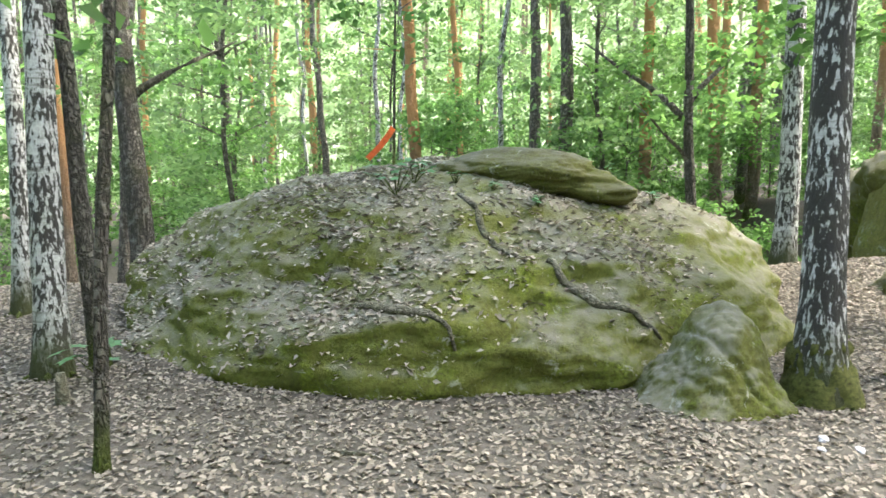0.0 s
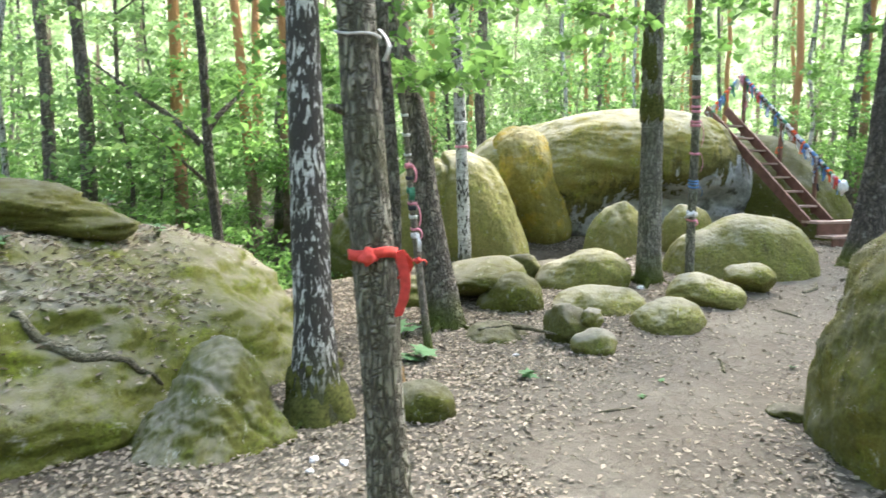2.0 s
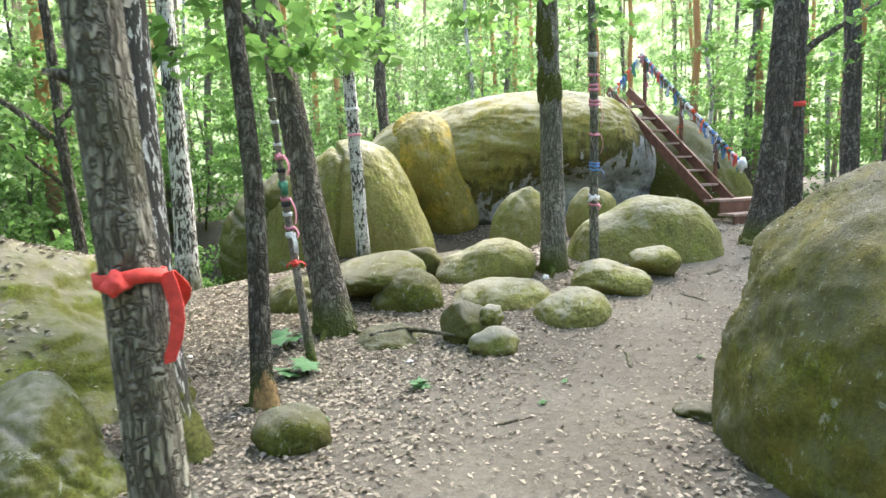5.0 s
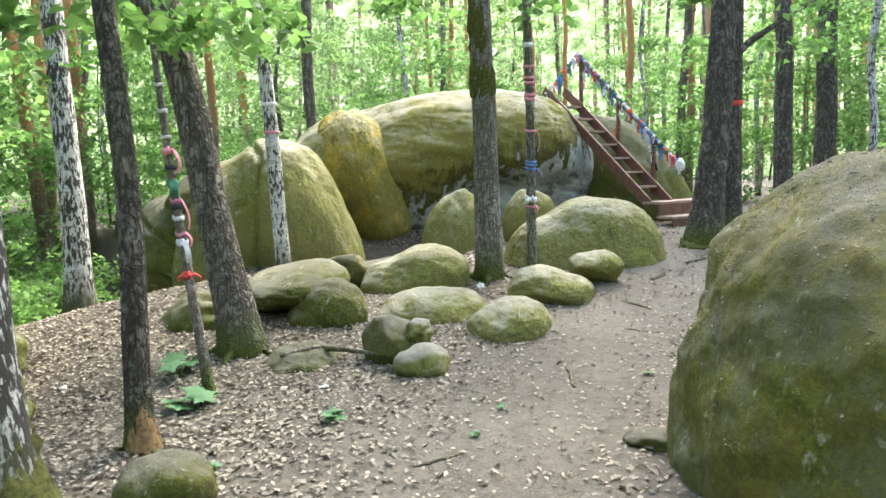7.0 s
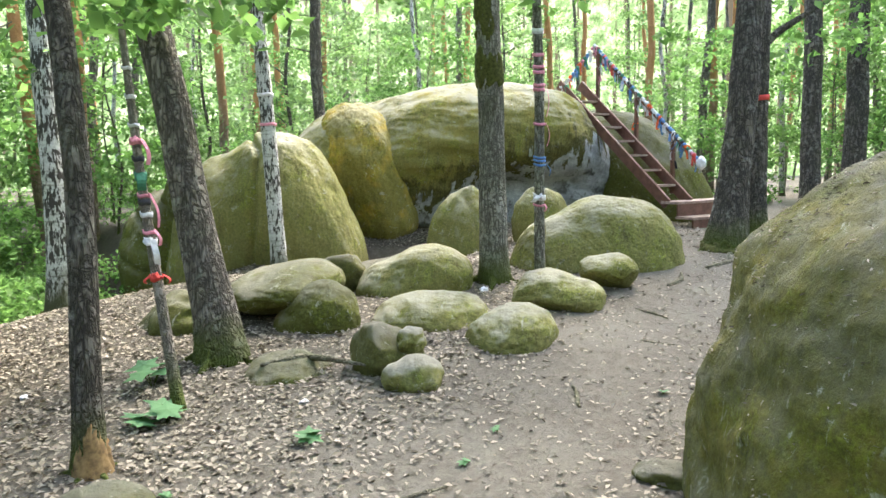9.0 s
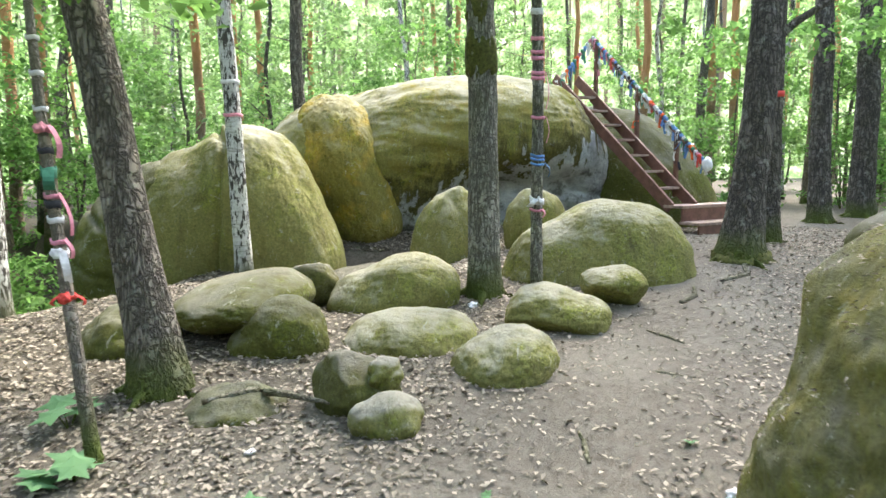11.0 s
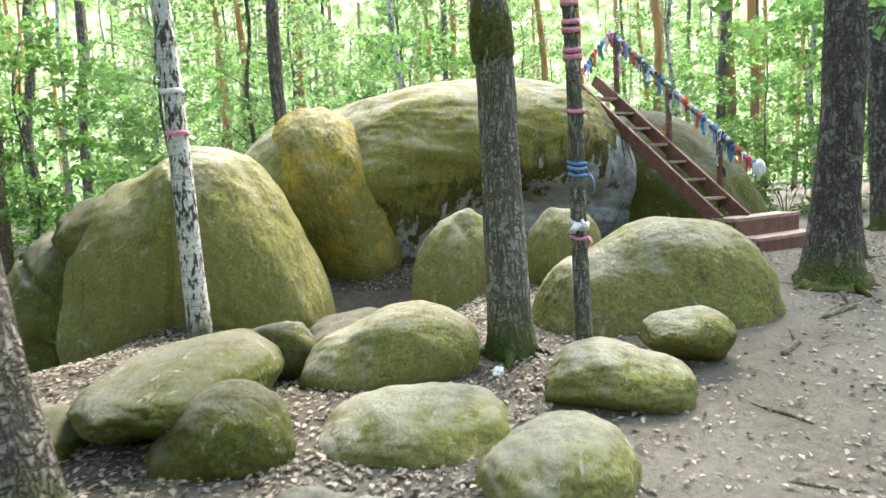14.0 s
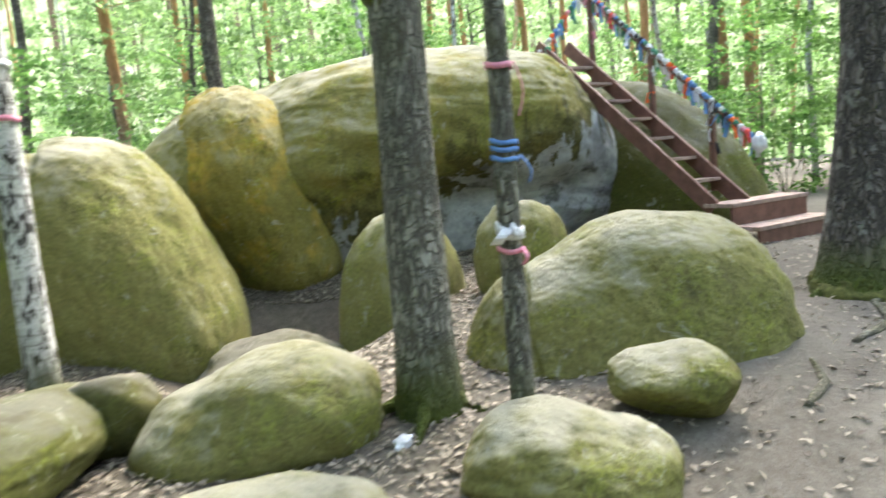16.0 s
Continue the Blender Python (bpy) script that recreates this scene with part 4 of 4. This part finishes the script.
def mound_litter():
    def spots(rng, count):
        out = []
        while len(out) < count:
            x, y = rng.uniform(-2.9, 2.9), rng.uniform(4.2, 9.0)
            z = mound_top(x, y)
            if z is None or z < ground_z(x, y):
                continue
            thick = noise.noise((x * 0.8, y * 0.8, 2.0)) + 0.5 * noise.noise((x * 2.5, y * 2.5, 5.0)) + 0.12 - 0.35 * max(0.0, x - 0.9) - 0.25 * max(0, 4.9 - y)
            if thick < rng.uniform(-0.55, 0.75):
                continue
            out.append((x, y, z + rng.uniform(0.0, 0.02)))
        return np.array(out)
    tagged(new("mound_leaf_litter", leaves_mesh("mound_leaf_litter", 15000, spots, 0.058, M_LITTER_PALE, 11, droop=0.0, flat=0.4, w=0.26)), "dry brown leaves lying over the granite mound", "leaf litter", kind="stuff")


mound_litter()
trail_top = surface(bpy.data.objects["trail_boulder"])


def boulder_litter():
    def spots(rng, count):
        out = []
        while len(out) < count:
            x, y = rng.uniform(4.3, 7.6), rng.uniform(-0.6, 2.7)
            z = trail_top(x, y)
            if z is None or z < 0.1 or noise.noise((x * 2.2, y * 2.2, 8.0)) < rng.uniform(-0.5, 0.5):
                continue
            out.append((x, y, z + rng.uniform(-0.004, 0.008)))
        return np.array(out)
    tagged(new("boulder_leaf_litter", leaves_mesh("boulder_leaf_litter", 5000, spots, 0.028, M_LITTER, 12, droop=0.0, flat=0.3, w=0.16)), "dry needles and leaf crumbs on the mossy boulder", "leaf litter", kind="stuff")


boulder_litter()
M_ROOT = bark_material("mossy_root", (0.08, 0.075, 0.05), (0.24, 0.22, 0.16), 18, 18, 0.01, 0.6, foot=False)


def root_on(name, label, plan, radius, top):
    """A crawling root or branch over a surface."""
    pts = []
    for (x0, y0), (x1, y1) in zip(plan, plan[1:]):
        for k in range(6):
            x, y = x0 + (x1 - x0) * k / 6, y0 + (y1 - y0) * k / 6
            x += 0.03 * noise.noise((x * 6, y * 6, 0))
            pts.append((x, y, (top(x, y) or ground_z(x, y)) + radius * 0.15 + 0.01 * noise.noise((x * 9, y * 9, 4))))
    n = len(pts)
    radii = [radius * (1 - 0.75 * abs(2 * i / n - 0.7) / 1.3) for i in range(n)]
    tagged(part(name, tube(bmesh.new(), pts, radii, 8, 0.25, radius * 50), M_ROOT, smooth=True), label, "root")


def floor_top(x, y):
    return ground_z(x, y)


root_on("root", "mossy crooked root crawling down the mound", [(0.12, 5.5), (0.28, 5.1), (0.42, 4.85), (0.62, 4.72)], 0.034, mound_top)
root_on("root", "grey smooth root along the mound's foot", [(0.75, 4.85), (1.0, 4.7), (1.3, 4.68), (1.6, 4.75)], 0.04, mound_top)
root_on("root", "thin dead root on the mound's shoulder", [(0.35, 6.05), (0.8, 6.0), (1.3, 6.05), (1.7, 6.0)], 0.025, mound_top)
root_on("root", "dark root at the foot of the mound", [(-0.6, 4.55), (-0.35, 4.4), (-0.1, 4.35), (0.1, 4.25)], 0.04, mound_top)
root_on("root", "thin root crossing the path by the pine", [(9.2, 3.95), (9.6, 3.85), (9.9, 4.0), (10.3, 3.8)], 0.03, floor_top)
root_on("root", "thin root beside the small boulder", [(8.3, 3.95), (8.6, 3.95), (8.9, 4.1)], 0.028, floor_top)
root_on("branch", "crooked dry branch over the sunk stone", [(4.55, 5.15), (4.85, 5.05), (5.0, 4.75), (5.05, 4.55)], 0.028, lambda x, y: ground_z(x, y) + 0.09)
for k, plan in enumerate([((0.9, 3.2), (1.3, 3.25)), ((-0.6, 3.4), (-0.3, 3.32)), ((5.6, 3.2), (5.9, 3.45)), ((6.9, 3.5), (7.0, 3.2)), ((4.1, 3.2), (4.4, 3.1)), ((2.2, 7.6), (3.1, 7.9)), ((1.2, 2.9), (1.5, 2.8)), ((7.6, 3.9), (7.5, 3.5))]):
    root_on("twig", "dry broken twig on the forest floor", list(plan), 0.012 + 0.003 * (k % 3), floor_top)


# ---- ribbons and rags ----
def cloth(name, color):
    return plain(name, color, 0.85, 0.2, 40)


M_RED, M_PINK, M_WHITE, M_BLUE = cloth("red_ribbon", (0.6, 0.07, 0.06)), cloth("pink_ribbon", (0.62, 0.25, 0.33)), cloth("white_rag", (0.62, 0.62, 0.64)), cloth("blue_rag", (0.12, 0.24, 0.5))
M_ORANGE, M_GREEN, M_DARK = cloth("orange_ribbon", (0.85, 0.16, 0.05)), cloth("green_rag", (0.06, 0.2, 0.13)), cloth("dark_rag", (0.04, 0.04, 0.05))


def strip(bm, pts, width, side, thick=0.004):
    """A cloth strip along pts, as wide as width along side, with thickness."""
    side = Vector(side).normalized() * width / 2
    rows = []
    for i, p in enumerate(pts):
        p = Vector(p)
        d = (Vector(pts[min(i + 1, len(pts) - 1)]) - Vector(pts[max(i - 1, 0)])).normalized()
        n = d.cross(side).normalized() * thick / 2
        rows.append([bm.verts.new(p + a * side + b * n) for a, b in ((-1, -1), (1, -1), (1, 1), (-1, 1))])
    for r0, r1 in zip(rows, rows[1:]):
        for k in range(4):
            bm.faces.new((r0[k], r0[(k + 1) % 4], r1[(k + 1) % 4], r1[k]))
    bm.faces.new(rows[0][::-1])
    bm.faces.new(rows[-1])
    return bm


def trunk_spot(tree_name, z):
    """Centre and radius of a trunk at a height."""
    for (p0, r0), (p1, r1) in zip(TRUNKS[tree_name], TRUNKS[tree_name][1:]):
        if p0.z <= z <= p1.z:
            k = (z - p0.z) / (p1.z - p0.z)
            return p0.lerp(p1, k), r0 + (r1 - r0) * k
    return TRUNKS[tree_name][-1]


def band(tree_name, z, width, material, label, tilt=0.0, tails=(), knot=False, category="ribbon", face=None):
    """A ribbon tied round a trunk. tails: (yaw, length, sideways drift); face: the way along which a tail lies flat."""
    c, r = trunk_spot(tree_name, z)
    r = r * 1.08 + 0.002
    root = thing("ribbon", label, category, pose(*c))
    bm = bmesh.new()
    n = 20
    rings = []
    for k in range(n):
        a = 2 * math.pi * k / n
        h = tilt * math.sin(a) * r + 0.004 * math.sin(3 * a)
        rings.append([bm.verts.new((math.cos(a) * q, math.sin(a) * q, h + s)) for q, s in ((r, -width / 2), (r + 0.004, -width / 2), (r + 0.006, width / 2), (r, width / 2))])
    for k in range(n):
        r0, r1 = rings[k], rings[(k + 1) % n]
        for j in range(4):
            bm.faces.new((r0[j], r1[j], r1[(j + 1) % 4], r0[(j + 1) % 4]))
    part("loop", bm, material, root, smooth=True)
    for yaw, length, drift in tails:
        d, s = Vector((math.cos(radians(yaw)), math.sin(radians(yaw)), 0)), Vector((-math.sin(radians(yaw)), math.cos(radians(yaw)), 0))
        pts = [d * (r + 0.01 + 0.03 * math.sin(q * 3.0)) + s * drift * q + Vector((0, 0, 0.01 - length * q)) for q in (0, 0.15, 0.35, 0.55, 0.75, 1.0)]
        part("tail", strip(bmesh.new(), pts, max(0.02, width), s if face is None else Vector((math.cos(radians(face)), math.sin(radians(face)), 0.25))), material, root)
    if knot:
        bm = rock_bm((0.028, 0.024, 0.026), z * 7, 3, 2.0, 0.7)
        k = part("knot", bm, material, root, smooth=True)
        k.location = (math.cos(radians(-130)) * r, math.sin(radians(-130)) * r, 0)
    return root


band("ribbon_oak", 1.21, 0.036, M_RED, "red ribbon tied round the oak with a hanging end", -0.12, ((-45, 0.22, -0.03), (-38, 0.10, 0.05)), True, face=-35)
band("ribbon_oak", 1.95, 0.008, M_WHITE, "thin white wire looped round the oak", 0.15, ((-60, 0.10, 0.02),), False, "wire")
band("birch", 1.88, 0.035, M_PINK, "pink ribbon tied round the white birch")
band("birch", 2.22, 0.04, M_WHITE, "white ribbon tied round the white birch")
band("thin_oak", 1.06, 0.05, M_WHITE, "white rag knotted round the thin oak", 0.3, ((-150, 0.06, -0.05),), True)
band("thin_oak", 0.98, 0.02, M_PINK, "small pink ribbon below the white rag", 0.1, ((-100, 0.07, 0.0),))
for z in (1.36, 1.40, 1.43):
    band("thin_oak", z, 0.02, M_BLUE, "blue string wound round the thin oak", 0.15, ((-70, 0.12, 0.10),) if z < 1.38 else ())
band("thin_oak", 1.74, 0.025, M_PINK, "pink ribbon with a hanging end on the thin oak", 0.1, ((-60, 0.22, 0.03),))
for z in (2.06, 2.1, 2.22, 2.27, 2.38):
    band("thin_oak", z, 0.03, M_PINK, "pink ribbon wound round the thin oak", 0.08, ((-60, 0.3, 0.04),) if z == 2.1 else ())
band("thin_oak", 2.6, 0.05, M_WHITE, "white rag tied high on the thin oak", 0.1)
band("mossy_oak", 2.2, 0.07, M_RED, "red tag tied round the mossy oak", 0.0)


def build_dead_pole():
    base = (3.92, 5.07, ground_z(3.92, 5.07))
    tree("dead_pole", "dead leaning thin trunk hung with rags and ribbons", base, (3.90, 5.54, 2.44), 0.075, M_DEADWOOD, 3.3, seed=77.0, flare=1.3, bend=0.05, seg=12)


build_dead_pole()
bpy.context.view_layer.update()
for z, w, mat, label, tails, knot in [
    (0.71, 0.025, M_RED, "red bow tied round the dead trunk", ((-60, 0.06, 0.05), (-160, 0.05, -0.04)), True),
    (0.93, 0.05, M_WHITE, "white rag knotted round the dead trunk", ((-100, 0.16, 0.02),), True),
    (0.99, 0.03, M_PINK, "pink ribbon with a fluttering end", ((-70, 0.10, 0.03),), False),
    (1.10, 0.04, M_WHITE, "white cloth band round the dead trunk", (), False),
    (1.22, 0.03, M_PINK, "pink ribbon with a long hanging end", ((-60, 0.22, 0.06),), False),
    (1.18, 0.05, M_DARK, "dark cloth wound round the dead trunk", (), False),
    (1.34, 0.07, M_GREEN, "green cloth wound round the dead trunk", ((-110, 0.1, 0.0),), False),
    (1.45, 0.04, M_DARK, "dark cloth wound round the dead trunk", (), False),
    (1.56, 0.05, M_PINK, "pink bow tied round the dead trunk", ((-60, 0.16, 0.04),), True),
    (1.66, 0.03, M_WHITE, "white cloth band round the dead trunk", (), False),
    (1.84, 0.035, M_WHITE, "white cloth band round the dead trunk", (), False),
    (2.02, 0.03, M_WHITE, "white cloth band round the dead trunk", (), False),
]:
    band("dead_pole", z, w * 0.75, mat, label, 0.15, tails, knot)


# ---- handrail with rags ----
def stair_point(x, y, z):
    return pose(12.05, 5.85, 0.0, 0, 0, -15.6) @ Vector((x, y, z))


def build_handrail():
    root = thing("handrail", "wooden handrail of the stairs hung with coloured rags", "handrail", pose(12.05, 5.85, 0.0, 0, 0, -15.6))
    for y, h in ((0.35, 0.75), (1.15, 0.85), (2.1, 0.95)):
        z0 = 0.76 + y / 0.30 * 0.245
        bm = box(bmesh.new(), (0.57, y, z0 + h / 2 - 0.1), (0.06, 0.06, h + 0.2), None, 0.006)
        part("post", bm, M_STAIR, root)
    a, b = Vector((0.57, -0.15, 0.76 - 0.12 + 0.72)), Vector((0.57, 2.2, 0.76 + 2.2 / 0.30 * 0.245 + 0.9))
    part("rail", tube(bmesh.new(), [a, a.lerp(b, 0.5) + Vector((0, 0, -0.04)), b], (0.025, 0.025, 0.025), 8), M_STAIR, root)
    return a, b


RAIL = build_handrail()


def rag_mesh(seed):
    rng = random.Random(seed)
    bm = bmesh.new()
    strip(bm, [(0, 0, 0.03), (0.02, 0.01, 0), (0.03 * rng.uniform(-1, 1), 0.015, -0.07), (0.05 * rng.uniform(-1, 1), 0.0, -0.14 - 0.08 * rng.random())], 0.045, (rng.uniform(-0.4, 0.4), 1, 0))
    strip(bm, [(0, 0, 0.03), (-0.03, 0.02, 0.02), (-0.04, 0.03, -0.05), (-0.05, 0.02, -0.10)], 0.04, (1, rng.uniform(-0.5, 0.5), 0))
    bmesh.ops.create_icosphere(bm, subdivisions=1, radius=0.035, matrix=pose(0, 0, 0.02))
    return bm


def rags():
    rng = random.Random(21)
    base = []
    for k, (mat, word) in enumerate([(M_WHITE, "white"), (M_BLUE, "blue"), (M_RED, "red"), (M_PINK, "pink"), (M_WHITE, "white"), (M_GREEN, "green"), (M_ORANGE, "orange"), (M_BLUE, "blue"), (M_DARK, "dark")]):
        ob = part("rag", rag_mesh(k), mat)
        tagged(ob, f"{word} cloth rag tied to the handrail", "rag", "rags on the handrail")
        base.append(ob)
    spots = [RAIL[0].lerp(RAIL[1], (i + rng.uniform(-0.3, 0.3)) / 60) for i in range(61)]
    spots += [RAIL[1].lerp(Vector((0.03, 2.35, 2.78)), i / 12) for i in range(12)]
    spots += [Vector((0.57, y, 0.76 + y / 0.30 * 0.245 + h)) for y in (0.35, 1.15, 2.1) for h in (0.3, 0.45, 0.6)]
    spots += [Vector((0.0, 2.3 + 0.05 * i, 2.72)) for i in range(4)]
    for i, p in enumerate(spots):
        q = stair_point(p.x, p.y, p.z)
        s = rng.uniform(0.7, 1.25)
        m = pose(q.x, q.y, q.z, rng.uniform(-15, 15), rng.uniform(-15, 15), rng.uniform(0, 360))
        k = i if i < len(base) else rng.choice((0, 0, 1, 2, 3, 4, 4, 5, 6, 7, 8, 0, 1))
        if i < len(base):
            base[k].matrix_world = m
        else:
            copy_thing(base[k], m)
    q = stair_point(0.57, -0.2, 1.33)
    bag = part("bag", rock_bm((0.09, 0.07, 0.10), 5.5, 3, 2.0, 0.35), M_WHITE, smooth=True)
    bag.matrix_world = pose(*q)
    tagged(bag, "white plastic bag tied to the rail's end", "bag")


rags()


# ---- small plants ----
def seedling(label, at, leaves, size, height, seed, material=M_SEEDLING):
    root = thing("seedling", label, "seedling", pose(*at))
    rng = random.Random(seed)
    for i in range(leaves):
        a, r, h = rng.uniform(0, 6.28), rng.uniform(0.3, 1.0) * height * 0.9, rng.uniform(0.5, 1.0) * height
        tip = Vector((math.cos(a) * r, math.sin(a) * r, h))
        part("stalk", tube(bmesh.new(), [(0, 0, -0.02), tip * 0.6 + Vector((0, 0, 0.1 * height)), tip], (0.004, 0.003, 0.002), 5), M_OAK, root)
        bm = bmesh.new()
        c = bm.verts.new((0, 0, 0))
        ring = []
        for k in range(10):
            w = 2 * math.pi * k / 10
            q = size * (0.62 if k % 2 else 0.34) * (1.15 if k == 1 else 1)
            ring.append(bm.verts.new((math.cos(w) * q, math.sin(w) * q, -0.12 * q + 0.02 * size * (k % 2))))
        for k in range(10):
            bm.faces.new((c, ring[k], ring[(k + 1) % 10]))
        leaf = part("leaf", bm, material, root)
        leaf.matrix_local = Matrix.Translation(tip) @ pose(0, 0, 0, rng.uniform(-20, 20), rng.uniform(-20, 20), math.degrees(a))
    return root


for k, (x, y, n, s, h) in enumerate([(4.21, 4.05, 6, 0.11, 0.06), (3.78, 4.92, 6, 0.17, 0.12), (3.62, 4.98, 4, 0.15, 0.08), (3.98, 5.6, 4, 0.2, 0.16), (4.55, 3.2, 3, 0.05, 0.03), (5.0, 3.35, 3, 0.05, 0.03), (3.35, 4.0, 3, 0.05, 0.04), (6.1, 2.9, 3, 0.05, 0.03), (-2.35, 4.55, 7, 0.12, 0.35)]):
    seedling("small green maple seedling on the forest floor", (x, y, ground_z(x, y)), n, s, h, 200 + k)
for k, (x, y, n, s, h) in enumerate([(-0.38, 5.5, 12, 0.08, 0.28), (-0.25, 5.75, 8, 0.08, 0.2), (1.55, 6.9, 8, 0.07, 0.25), (0.4, 5.6, 8, 0.05, 0.08), (0.75, 5.4, 8, 0.05, 0.08), (1.9, 6.2, 8, 0.06, 0.12), (0.1, 5.8, 8, 0.05, 0.1), (-0.2, 6.05, 7, 0.06, 0.12)]):
    seedling("green seedling growing on the mossy mound", (x, y, mound_top(x, y) or 0.5), n, s, h, 300 + k)


def mound_sapling():
    x, y = -0.47, 6.5
    z = mound_top(x, y) - 0.03
    root = tree("mound_sapling", "thin leafy sapling on the mound with a ribbon", (x, y, z), (x + 0.02, y + 0.05, z + 2.0), 0.03, M_OAK, 2.6, seed=51.0, flare=1.2, bend=0.05, seg=8,
                limbs=((0.9, 20, 0.7, 0.3, 0.008), (1.1, 170, 0.6, 0.3, 0.008), (1.4, 60, 0.6, 0.3, 0.007), (1.5, 210, 0.7, 0.35, 0.007)))
    me = leaves_mesh("sapling_leaves", 260, spray(0.75, 1.3, 0.75, 16, 0.3), 0.10, M_LEAF, 91)
    c = new("crown", me)
    c.parent = root
    bm = strip(bmesh.new(), [(x - 0.005, y - 0.02, 1.62), (x - 0.03, y - 0.04, 1.57), (x - 0.12, y - 0.06, 1.45), (x - 0.24, y - 0.06, 1.33)], 0.055, (0.77, 0.2, -0.64))
    tagged(part("ribbon", bm, M_ORANGE), "bright orange ribbon tied to the sapling", "ribbon")


mound_sapling()
for k, (x, y, s) in enumerate([(7.09, 5.25, 0.05), (2.10, 3.56, 0.035), (2.22, 3.42, 0.03), (2.0, 3.4, 0.025), (4.5, 4.55, 0.03), (5.75, 2.55, 0.04), (3.3, 6.0, 0.03)]):
    ob = part("litter_scrap", rock_bm((s, s * 0.7, s * 0.5), 60 + k, 3, 2.0, 0.6), M_WHITE, smooth=True)
    ob.matrix_world = pose(x, y, ground_z(x, y) + s * 0.35, 0, 0, 40 * k)
    tagged(ob, "crumpled white scrap of paper on the ground", "litter")


# ---- a mossy stub by the birches ----
x, y = -2.35, 4.05
part_pts = [(x, y, ground_z(x, y) - 0.05), (x - 0.01, y, ground_z(x, y) + 0.06), (x - 0.02, y + 0.01, ground_z(x, y) + 0.2)]
tagged(part("tree_stump", tube(bmesh.new(), part_pts, (0.06, 0.045, 0.03), 10, 0.3, 9.0), M_ROOT, smooth=True), "small mossy broken stump on the ground", "stump")
